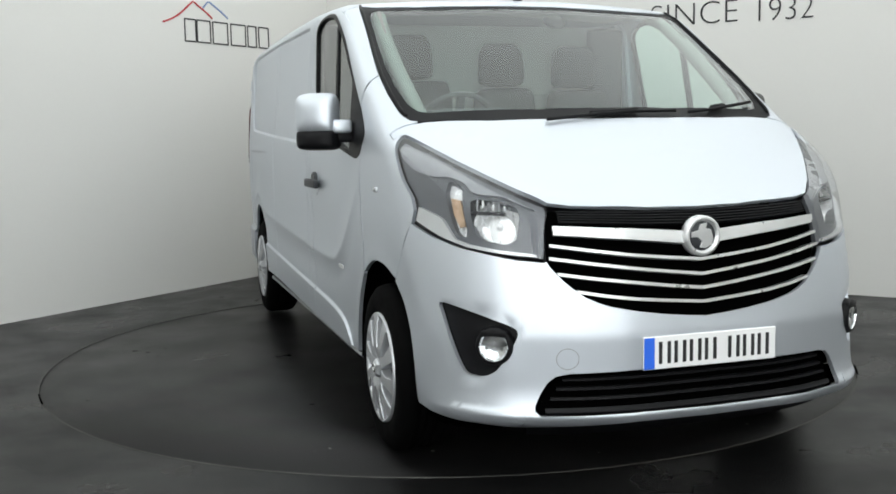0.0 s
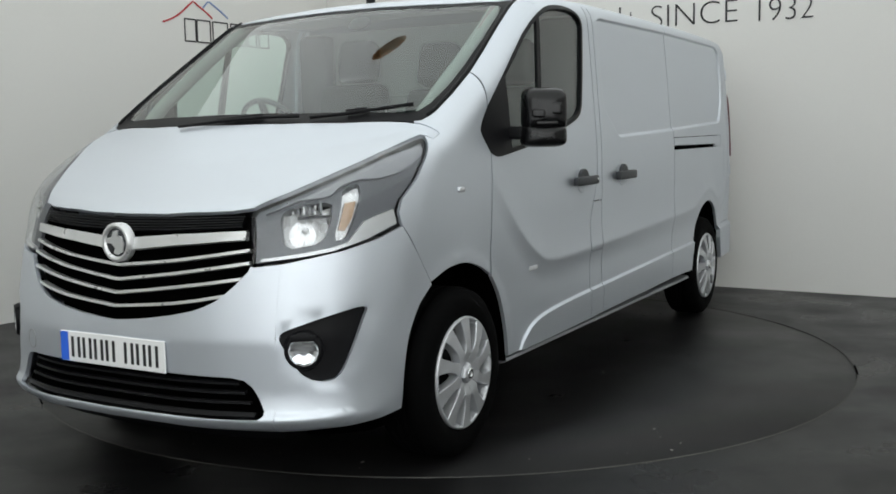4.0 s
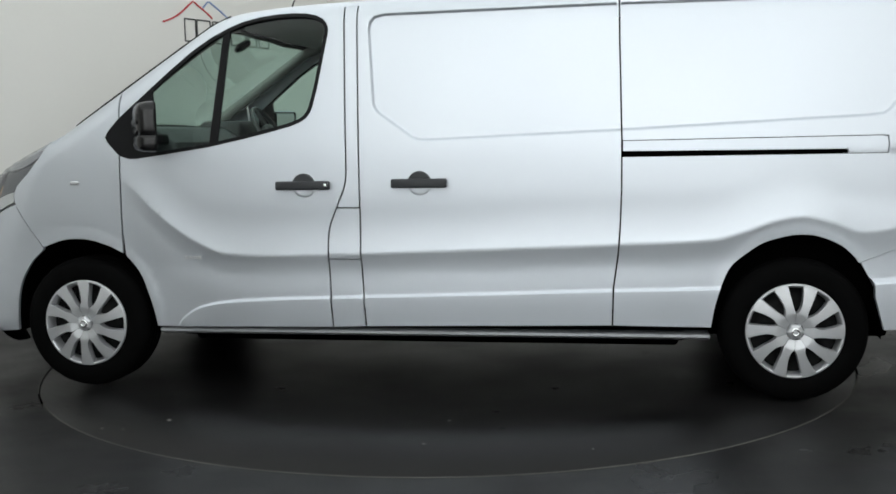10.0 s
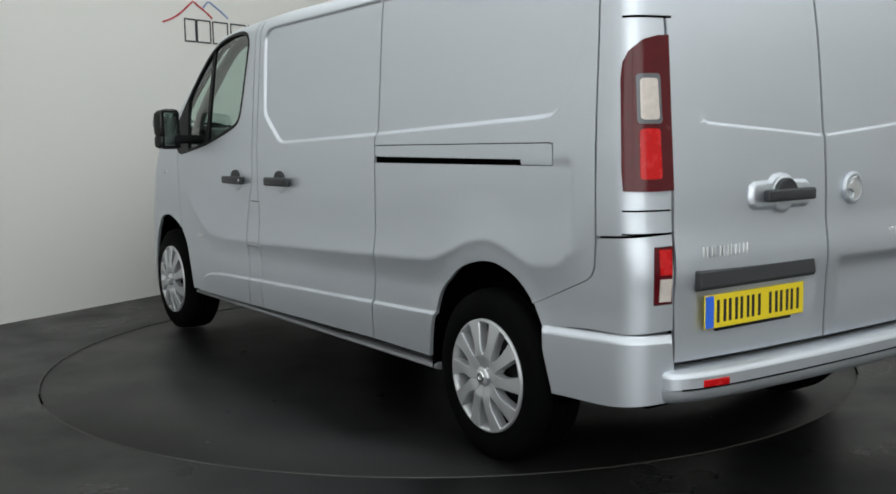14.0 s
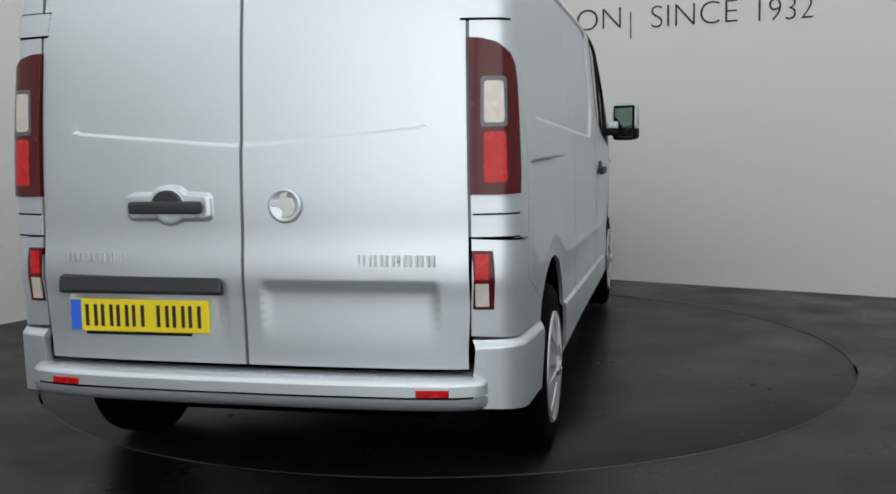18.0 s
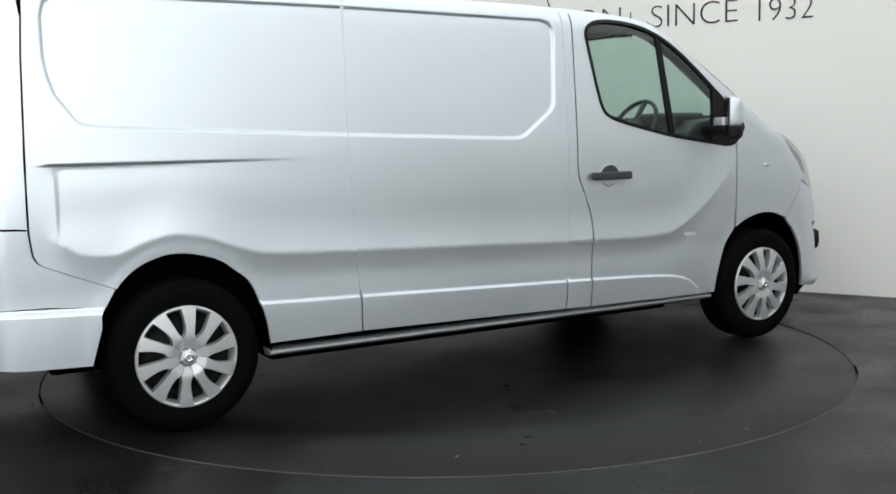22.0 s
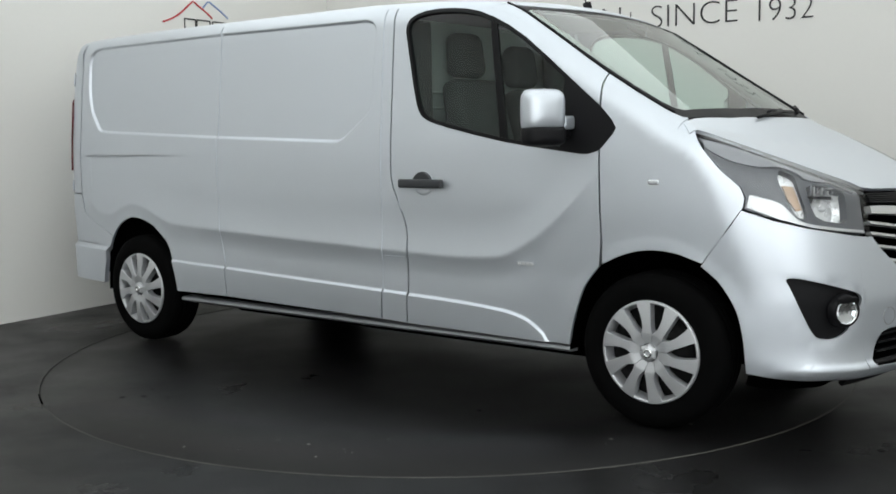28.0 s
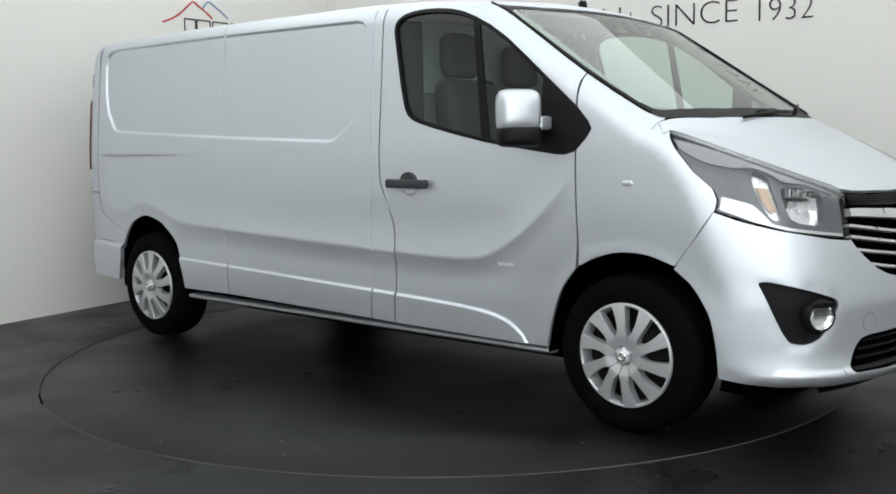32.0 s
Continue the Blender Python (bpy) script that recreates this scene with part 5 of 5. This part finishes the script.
w0 = wheel()
w0.parent = van
TURN = (0.314, 0.45, 0.0, 0.25)
POS = [(1.749, 0.835, 0.338, 1), (1.749, -0.835, 0.338, -1), (-1.749, 0.835, 0.338, 1), (-1.749, -0.835, 0.338, -1)]
for i, (x, y, z, s) in enumerate(POS):
    mm = Matrix.Translation((x, y, z)) @ Matrix.Rotation(0 if s > 0 else math.pi, 4, "Z") @ Matrix.Rotation(TURN[i], 4, "Y")
    if i == 0:
        w0.matrix_basis = mm
    else:
        copy_thing(w0, mm)

# arch liners and underside; their near-black colour stands in for shade
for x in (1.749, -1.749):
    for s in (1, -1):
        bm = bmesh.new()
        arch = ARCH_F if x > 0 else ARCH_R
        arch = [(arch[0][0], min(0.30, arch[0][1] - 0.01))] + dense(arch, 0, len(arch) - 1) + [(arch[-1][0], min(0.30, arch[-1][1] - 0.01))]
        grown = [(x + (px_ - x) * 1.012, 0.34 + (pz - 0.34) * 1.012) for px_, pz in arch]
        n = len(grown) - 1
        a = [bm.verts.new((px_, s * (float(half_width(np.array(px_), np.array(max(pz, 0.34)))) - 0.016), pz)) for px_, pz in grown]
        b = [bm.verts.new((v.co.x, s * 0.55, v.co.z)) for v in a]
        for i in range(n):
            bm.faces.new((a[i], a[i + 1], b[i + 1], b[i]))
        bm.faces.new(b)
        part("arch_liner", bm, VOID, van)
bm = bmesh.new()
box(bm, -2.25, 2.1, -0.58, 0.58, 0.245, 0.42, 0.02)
# Lower box is added to block light, so the floor beneath stays black.
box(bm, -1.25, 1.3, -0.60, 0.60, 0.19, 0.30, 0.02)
part("underbody", bm, VOID, van, "underbody in shade-black with an added light-blocking box")
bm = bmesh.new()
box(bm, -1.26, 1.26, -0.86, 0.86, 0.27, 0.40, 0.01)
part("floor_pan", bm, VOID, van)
for s in (1, -1):
    bm = bmesh.new()
    prism(bm, [(0.84, 0.318), (0.91, 0.318), (0.928, 0.312), (0.932, 0.300), (0.91, 0.287), (0.86, 0.284)], -1.372, 1.352, "x", 0.004)
    if s < 0:
        bmesh.ops.scale(bm, vec=(1, -1, 1), verts=bm.verts)
        bmesh.ops.reverse_faces(bm, faces=bm.faces)
    part("sill", bm, SILL, van, "silver sill edge", smooth=False)
bm = bmesh.new()
box(bm, -2.38, 0.25, -0.86, 0.86, 0.40, 1.80, 0.03)
part("load_bay_lining", bm, VOID, van)

# rear bumper
PATH = [(-2.10, 0.928), (-2.25, 0.925), (-2.38, 0.922), (-2.47, 0.908), (-2.545, 0.872), (-2.592, 0.812), (-2.626, 0.715), (-2.645, 0.56), (-2.655, 0.35), (-2.66, 0.15), (-2.66, 0.0)]


STEP = [(-0.14, 0.482), (-0.045, 0.484), (-0.022, 0.481), (-0.008, 0.473), (-0.003, 0.462), (-0.002, 0.428), (-0.020, 0.4275), (-0.020, 0.4205), (0.0, 0.420), (-0.002, 0.400), (-0.012, 0.385), (-0.030, 0.377), (-0.09, 0.375)]


def rear_bumper():
    top = new("rear_bumper")
    top.parent = van
    top["label"] = "silver painted rear bumper with a ribbed step"
    path = dense(PATH + [(x, -y) for x, y in PATH[-2::-1]], 2, 2 * len(PATH) - 4, 3)
    n = len(path)
    nr = []
    for i in range(n):
        a, b = Vector(path[max(i - 1, 0)]), Vector(path[min(i + 1, n - 1)])
        d = (b - a).normalized()
        nr.append(Vector((d.y, -d.x)))
    nr = [v if (v.dot(Vector((path[i][0] + 1.5, path[i][1]))) > 0) else -v for i, v in enumerate(nr)]
    bm = bmesh.new()
    rows = []
    for i, (x, y) in enumerate(path):
        tuck = 0.09 * float(sstep(0.80, 0.905, abs(y)))
        rows.append([bm.verts.new((x + nr[i].x * (o - tuck), y + nr[i].y * (o - tuck), z)) for o, z in STEP])
    for a, b in zip(rows, rows[1:]):
        for i in range(len(STEP) - 1):
            bm.faces.new((a[i], a[i + 1], b[i + 1], b[i]))
    bmesh.ops.recalc_face_normals(bm, faces=bm.faces)
    for a, b in zip(rows, rows[1:]):
        for i in (4, 5, 6, 7, 8):
            bm.edges.get((a[i], b[i])).smooth = False
    part("bumper_step", bm, PAINT, top)
    # Near-black strip set inside the groove to paint in its shade.
    bm = bmesh.new()
    line = [[bm.verts.new((p[0] - nr[i].x * 0.007, p[1] - nr[i].y * 0.007, z)) for z in (0.4272, 0.4208)] for i, p in enumerate(path) if abs(p[1]) < 0.80]
    for a, b in zip(line, line[1:]):
        bm.faces.new((a[0], a[1], b[1], b[0]))
    part("bumper_groove", bm, VOID, top, "black strip standing for shade in the bumper groove")
    for k in range(44):
        bm = bmesh.new()
        y = -0.69 + 1.38 * k / 43
        box(bm, -2.632 + 0.06 * abs(y) ** 2, -2.585, y - 0.005, y + 0.005, 0.476, 0.4838, 0.0015, 1)
        part("step_rib", bm, PAINT, top)
    for s in (1, -1):
        bm = bmesh.new()
        box(bm, -0.006, 0.004, -0.054, 0.054, -0.012, 0.012, 0.002, 1)
        ob = part("reflector", bm, RED, top, "red bumper reflector", smooth=False)
        ob.matrix_basis = Matrix.Translation((-2.630, s * 0.655, 0.440)) @ Matrix.Rotation(-s * 0.16, 4, "Z")
    return top


rear_bumper()
SKIRT[0] = 1
skirt_out = on_rear([(0.772, 0.601), (0.764, 0.378)]) + [tuple(p) for p in raise_to(TAIL, [(-2.50, 0.855, 0.372), (-2.42, 0.89, 0.364), (-2.34, 0.905, 0.356)])] + on_side([(-2.138, 0.348), (-2.118, 0.42), (-2.095, 0.50), (-2.074, 0.586)]) + [tuple(p) for p in raise_to(TAIL, [(-2.30, 0.92, 0.595), (-2.42, 0.89, 0.601)])]
skirt_marks = [(-S7 * u, -S7 * u, float(skirt_top(-2.07 - (u - 0.82) * 1.07)) - dz) for u in np.arange(0.82, 1.29, 0.02) for dz in (0.0, 0.006, 0.013, 0.020, 0.027, 0.036)]
both("bumper_corner", [shell(skirt_out, TAIL, step=0.03, marks=[skirt_marks], depth=0.03)], PAINT, van, "silver painted bumper corner")
SKIRT[0] = 0


# plates and badges
def plate(name, band_mat, x, y, z, w, h, face, tilt, label):
    p = new(name)
    p.parent = van
    p["label"] = label
    bm = bmesh.new()
    box(bm, 0, 0.008, -w / 2, w / 2, -h / 2, h / 2, 0.003, 1)
    part("board", bm, band_mat, p, smooth=False)
    bm = bmesh.new()
    box(bm, 0.0078, 0.0092, w / 2 - 0.042, w / 2 - 0.002, -h / 2 + 0.003, h / 2 - 0.003)
    part("blue_band", bm, BLUE, p, smooth=False)
    x0 = w / 2 - 0.058
    for i in range(7):
        if i == 4:
            x0 -= 0.033
        bm = bmesh.new()
        cw = 0.046
        for ya, yb, za, zb in ((x0 - 0.013, x0, -0.038, 0.038), (x0 - cw, x0 - cw + 0.013, -0.038, 0.038)):
            box(bm, 0.0078, 0.0095, ya, yb, za, zb)
        part("character_bar", bm, INK, p, smooth=False)
        x0 -= 0.0595
    p.matrix_basis = Matrix.Translation((x, y, z)) @ Matrix.Rotation(0 if face > 0 else math.pi, 4, "Z") @ Matrix.Rotation(math.radians(tilt), 4, "Y")
    return p


pf = plate("front_plate", WHITE, 2.652, 0.004, 0.517, 0.524, 0.114, 1, 0, "white front number plate with a blue band")
pr = plate("rear_plate", YELLOW, -2.572, 0.393, 0.662, 0.524, 0.114, -1, 0, "yellow rear number plate with a blue band")
for p in (pf, pr):
    for o in p.children:
        if o.name.startswith(("blue_band", "character_bar")):
            o.matrix_basis = Matrix.Scale(-1, 4, (0, 1, 0)) @ o.matrix_basis
bm = bmesh.new()
box(bm, -2.578, -2.566, 0.20, 0.60, 0.594, 0.606, 0.003, 1)
part("plate_clip", bm, BLACK, van)
bm = bmesh.new()
prism(bm, [(0.0, 0.735), (0.028, 0.740), (0.034, 0.752), (0.026, 0.798), (0.0, 0.805)], 0.078, 0.690, "y", 0.010)
bmesh.ops.scale(bm, vec=(-1, 1, 1), verts=bm.verts)
bmesh.ops.reverse_faces(bm, faces=bm.faces)
ob = part("grab_bar", bm, GREYPL, rear_doors[0], "dark grey plate lamp bar", smooth=False)
ob.location = (-2.562, 0, 0)
bm = bmesh.new()
lathe(bm, [(0.001, 0.008), (0.042, 0.006), (0.047, 0.011), (0.056, 0.010), (0.060, 0.004), (0.060, -0.004)], 36, "x")
ob = part("emblem", bm, PAINT, rear_doors[1], "round silver emblem")
ob.matrix_basis = Matrix.Translation((-2.574, -0.155, 1.043)) @ Matrix.Rotation(math.pi, 4, "Z")
emblem_shape(rear_doors[1], Matrix.Translation((-2.574, -0.155, 1.043)) @ Matrix.Rotation(math.pi, 4, "Z"), 0.95)


def badge(parent, pts, axis, depth, label):
    for a0, a1, b0, b1, at in pts:
        bm = bmesh.new()
        if axis == "x":
            box(bm, at - depth, at + depth, a0, a1, b0, b1, 0.0015, 1)
        else:
            box(bm, a0, a1, at - depth, at + depth, b0, b1, 0.0015, 1)
        part("badge_bar", bm, SILVER, parent, label, smooth=False)


def bars(a0, a1, n, z0, z1, at):
    w = (a1 - a0) / n
    return [(a0 + w * i + w * k, a0 + w * i + w * (k + 0.22), z0, z1, at) for i in range(n) for k in (0.12, 0.56)]


badge(rear_doors[0], bars(0.43, 0.67, 6, 0.846, 0.882, -2.575), "x", 0.004, "small chrome badge")
badge(rear_doors[1], bars(-0.663, -0.392, 7, 0.842, 0.880, -2.574), "x", 0.004, "small chrome badge")
badge(doors[0], bars(1.10, 1.19, 4, 0.670, 0.688, 0.966), "y", 0.003, "small chrome badge")
badge(doors[1], bars(1.10, 1.19, 4, 0.670, 0.688, -0.966), "y", 0.003, "small chrome badge")
for s in (1, -1):
    bm = bmesh.new()
    box(bm, 1.740, 1.788, s * 0.950 - 0.008, s * 0.950 + 0.008, 1.045, 1.066, 0.007, 3)
    part("side_repeater", bm, REPEATER, van, "small clear side repeater lamp")


# mirrors
def mirror(sgn, cap):
    mr = new("door_mirror")
    mr.parent = doors[0 if sgn > 0 else 1]
    mr["label"] = "glossy black door mirror without its cover" if cap is BLACK else "door mirror with silver cap and black base"
    def rounded(x0, x1, y0, y1, z0, z1, taper, power=3.4, n=32, rows=14):
        """A soft box whose front is narrower than its back."""
        bm = bmesh.new()
        loops = []
        for j in range(rows + 1):
            u = 1 - (1 - j / rows) ** 2.2
            x = x0 + (x1 - x0) * u
            k = (1 - u ** 5 * 0.999) ** 0.4 * (1 - taper * u)
            loop = []
            for i in range(n):
                t = 2 * math.pi * i / n
                c, s = math.cos(t), math.sin(t)
                y = (y0 + y1) / 2 + (y1 - y0) / 2 * k * math.copysign(abs(c) ** (2 / power), c)
                z = z0 + (z1 - z0) * (0.5 + 0.5 * k * math.copysign(abs(s) ** (2 / power), s))
                loop.append(bm.verts.new((x, y, z)))
            loops.append(loop)
        for a, b in zip(loops, loops[1:]):
            for i in range(n):
                bm.faces.new((a[i], a[(i + 1) % n], b[(i + 1) % n], b[i]))
        bm.faces.new(loops[0])
        bm.faces.new(loops[-1])
        bmesh.ops.recalc_face_normals(bm, faces=bm.faces)
        return bm
    part("cap", rounded(-0.085, 0.110, -0.085, 0.088, -0.050, 0.138, 0.10, 4.6), GLOSSBLACK if cap is BLACK else cap, mr)
    part("lower_shell", rounded(-0.088, 0.112, -0.088, 0.086, -0.108, -0.012, 0.10, 4.5), GLOSSBLACK if cap is BLACK else BLACK, mr)
    if cap is not BLACK:
        bm = bmesh.new()
        box(bm, -0.02, 0.092, -0.145, -0.06, -0.036, 0.022, 0.014, 3)
        part("arm_cover", bm, cap, mr, "silver step beside the cap")
    else:
        for dy, dz, w, h in ((-0.03, 0.03, 0.05, 0.035), (0.035, 0.05, 0.04, 0.05), (0.0, -0.01, 0.08, 0.018)):
            bm = bmesh.new()
            box(bm, 0.06, 0.112, dy - w / 2, dy + w / 2, dz - h / 2, dz + h / 2, 0.008, 2)
            part("bracket", bm, GLOSSBLACK, mr, "exposed black mirror mechanism")
    bm = bmesh.new()
    box(bm, -0.03, 0.06, -0.24, -0.05, -0.075, -0.020, 0.018, 3)
    part("arm", bm, BLACK, mr)
    bm = bmesh.new()
    box(bm, -0.100, -0.094, -0.068, 0.068, -0.085, 0.116, 0.003, 1)
    part("mirror_glass", bm, MIRROR, mr, smooth=False)
    bm = bmesh.new()
    box(bm, -0.097, -0.075, -0.080, 0.082, -0.102, 0.128, 0.0105, 4)
    part("rear_frame", bm, BLACK, mr)
    for o in mr.children:
        if o.name.split(".")[0] in ("arm", "arm_cover"):
            o.data.transform(Matrix.Diagonal((0.7, 1.0, 1.0, 1.0)))
        else:
            o.data.transform(Matrix.Rotation(math.radians(36), 4, "Z") @ Matrix.Diagonal((0.44, 1.12, 1.0, 1.0)))
        if sgn < 0:
            o.data.transform(Matrix.Scale(-1, 4, (0, 1, 0)))
            o.data.flip_normals()
    mr.location = (1.305 if sgn > 0 else 1.335, sgn * 1.098, 1.315)
    return mr


mirror(1, BLACK)
mirror(-1, PAINT)

# wipers
for s in (1, -1):
    bm = bmesh.new()
    edge_pts = [(x, s * y, z + 0.001) for x, y, z in on_top([(x, y - 0.012) for x, y in BORDER[2:]])]
    tube(bm, edge_pts, 0.007, 8)
    part("windscreen_moulding", bm, BLACK, van, "black rubber windscreen moulding")
    bm = bmesh.new()
    box(bm, 0.312, 0.40, s * 0.76 - 0.10, s * 0.76 + 0.10, 0.5, 1.84, 0.02, 2)
    part("door_pillar_trim", bm, CABIN, van, "dark grey trim behind the door")
bm = bmesh.new()
spot = on_top([(1.165, 0.09)])[0]
lathe(bm, [(0.001, 0.012), (0.045, 0.010), (0.056, 0.0), (0.05, -0.012)], 24, "z")
ob = part("rain_sensor", bm, BLACK, van, "black sensor pod behind the windscreen")
ob.matrix_basis = Matrix.Translation((spot[0], spot[1], spot[2] - 0.035)) @ Matrix.Rotation(math.radians(33), 4, "Y")
bm = bmesh.new()
foot = on_top([(0.93, 0.0)])[0]
tube(bm, [(foot[0], 0, foot[2] - 0.01), (foot[0] - 0.01, 0, foot[2] + 0.03)], 0.022, 12)
tube(bm, [(foot[0] - 0.01, 0, foot[2] + 0.02), (foot[0] - 0.16, 0, foot[2] + 0.40)], 0.004, 8)
part("aerial", bm, BLACK, van, "black roof aerial")
for line in ([(1.962, -0.30), (1.950, -0.10), (1.930, 0.12), (1.915, 0.30)], [(1.918, 0.36), (1.880, 0.50), (1.850, 0.58), (1.775, 0.755)]):
    spots = [(x, y, z + 0.016) for x, y, z in on_top(line)]
    bm = bmesh.new()
    tube(bm, spots, 0.007, 8)
    w_ = part("wiper", bm, BLACK, van, "black wiper arm")
    bm = bmesh.new()
    mid = [Vector(p) + Vector((-0.012, 0, 0.006)) for p in spots[1:3]]
    tube(bm, mid, 0.011, 8)
    part("blade_holder", bm, BLACK, w_)

for s in (1, -1):
    bm = bmesh.new()
    tube(bm, [(1.76, s * 0.735, 1.29), (1.60, s * 0.75, 1.42), (1.40, s * 0.755, 1.56), (1.20, s * 0.75, 1.70), (1.05, s * 0.735, 1.80), (0.93, s * 0.72, 1.845)], 0.032, 12)
    part("pillar_trim", bm, PILLAR, van, "pale inner pillar trim")
ring_of = lambda r: on_front([(-0.505 + r * math.cos(2 * math.pi * k / 32), 0.507 + r * math.sin(2 * math.pi * k / 32)) for k in range(32)])
skin("tow_eye_cover", [shell(ring_of(0.0365), FRONT, [ring_of(0.0345)], step=0.02, lift=0.0012, depth=0.002)], BROW, van, "edge of the flush round tow eye cover")


# cab
def seat(x, y, w, up):
    s = new("seat")
    s.parent = van
    s["label"] = "dark grey fabric cab seat with headrest"
    bm = bmesh.new()
    box(bm, -0.24, 0.26, -w / 2, w / 2, 0, 0.16, 0.05, 3)
    part("cushion", bm, SEAT, s)
    bm = bmesh.new()
    box(bm, -0.07, 0.07, -w / 2, w / 2, 0, 0.62, 0.055, 4, pose(-0.27, 0, 0.10, 0, -12, 0))
    for v in bm.verts:
        if v.co.z > 0.5:
            v.co.y *= 0.78
    part("backrest", bm, SEAT, s)
    bm = bmesh.new()
    box(bm, -0.055, 0.055, -0.132, 0.132, 0, 0.235, 0.052, 5, pose(-0.42, 0, 0.72, 0, -6, 0))
    for v in bm.verts:
        k = (v.co.z - 0.72) / 0.235
        v.co.y *= 1 - 0.18 * max(0.0, k - 0.45) ** 1.5 / 0.41
    part("headrest", bm, SEAT, s)
    s.location = (x, y, 0.79 + up)
    return s


for y, w, up in ((-0.42, 0.52, 0.05), (0.10, 0.42, 0.01), (0.53, 0.44, 0.0)):
    seat(0.86, y, w, up)
bm = bmesh.new()
prism(bm, [(1.28, 0.88), (1.24, 0.98), (1.30, 1.25), (1.42, 1.325), (1.60, 1.340), (1.80, 1.318), (1.90, 1.26), (1.92, 0.88)], -0.77, 0.77, "y", 0.02)
part("dashboard", bm, CABIN, van, "dark grey dashboard", smooth=False)
bm = bmesh.new()
box(bm, 1.33, 1.60, -0.62, -0.28, 1.27, 1.375, 0.03, 3)
part("instrument_hood", bm, CABIN, van)
sw = new("steering_wheel")
sw.parent = van
bm = bmesh.new()
lathe(bm, [(0.178 + 0.013 * math.cos(2 * math.pi * k / 10), 0.014 * math.sin(2 * math.pi * k / 10)) for k in range(10)], 40, "z", closed=True)
part("rim", bm, CABIN, sw)
bm = bmesh.new()
lathe(bm, [(0.001, 0.03), (0.05, 0.028), (0.065, 0.0), (0.05, -0.04)], 24, "z")
for a in (0, 2.3, 4.0):
    box(bm, 0.03, 0.185, -0.02, 0.02, -0.01, 0.008, 0.005, 1, Matrix.Rotation(a, 4, "Z"))
part("spokes", bm, CABIN, sw)
sw.matrix_basis = pose(1.19, -0.42, 1.295, 0, -58, 0)
sw["label"] = "dark grey steering wheel"
bm = bmesh.new()
box(bm, 0.27, 0.31, -0.88, 0.88, 0.42, 1.86, 0.01)
for z in (1.48, 1.40):
    box(bm, 0.31, 0.325, -0.8, 0.8, z, z + 0.012, 0.004)
part("bulkhead", bm, BULKHEAD, van, "pale grey steel bulkhead behind the seats")
bm = bmesh.new()
box(bm, 0.30, 1.30, -0.85, 0.85, 0.42, 0.50)
part("cab_floor", bm, CABIN, van)
roof_lin = on_top([(0.98, 0.70), (0.33, 0.78), (0.33, -0.78), (0.98, -0.70), (1.05, -0.3), (1.05, 0.3)])
skin("roof_lining", [shell(roof_lin, TOP, step=0.08, lift=-0.04, depth=0.004)], LINING, van, "pale roof lining")
for s in (1, -1):
    pl = skin("door_card", [shell(on_side([(1.31, 0.5), (1.38, 0.72), (1.45, 0.86), (1.45, 1.16), (1.2, 1.19), (0.9, 1.245), (0.6, 1.31), (0.50, 1.35), (0.47, 0.5)]), SIDE, step=0.08, lift=-0.05, depth=0.01)], CABIN, doors[0 if s > 0 else 1], "dark inner door card", mirror=s < 0)

# ---- what moves ----
TURNS = [(0, -72.15), (1, -84.05), (2, -95.92), (3, -107.87), (4, -119.71), (7, -154.65), (8, -166.12), (9, -177.58), (10, -189.07), (11, -200.64), (12, -212.12), (13, -223.78), (16, -259.10), (17, -270.90), (18, -282.74), (19, -294.62), (20, -306.41), (21, -318.22), (22, -329.67), (23, -341.38), (24, -352.89), (27, -387.05), (27.5, -392.54), (28, -397.37), (28.5, -400.15), (29, -401.25), (29.5, -401.2), (30, -401.2), (31, -401.2), (32, -401.2)]


def motions():
    spin = [(t, Matrix.Rotation(radians(a), 4, "Z")) for t, a in TURNS]
    walk(turntable, spin)
    walk(van, [(t, r @ Matrix.Translation((-0.037, 0.106, 0.0))) for t, r in spin])


motions()
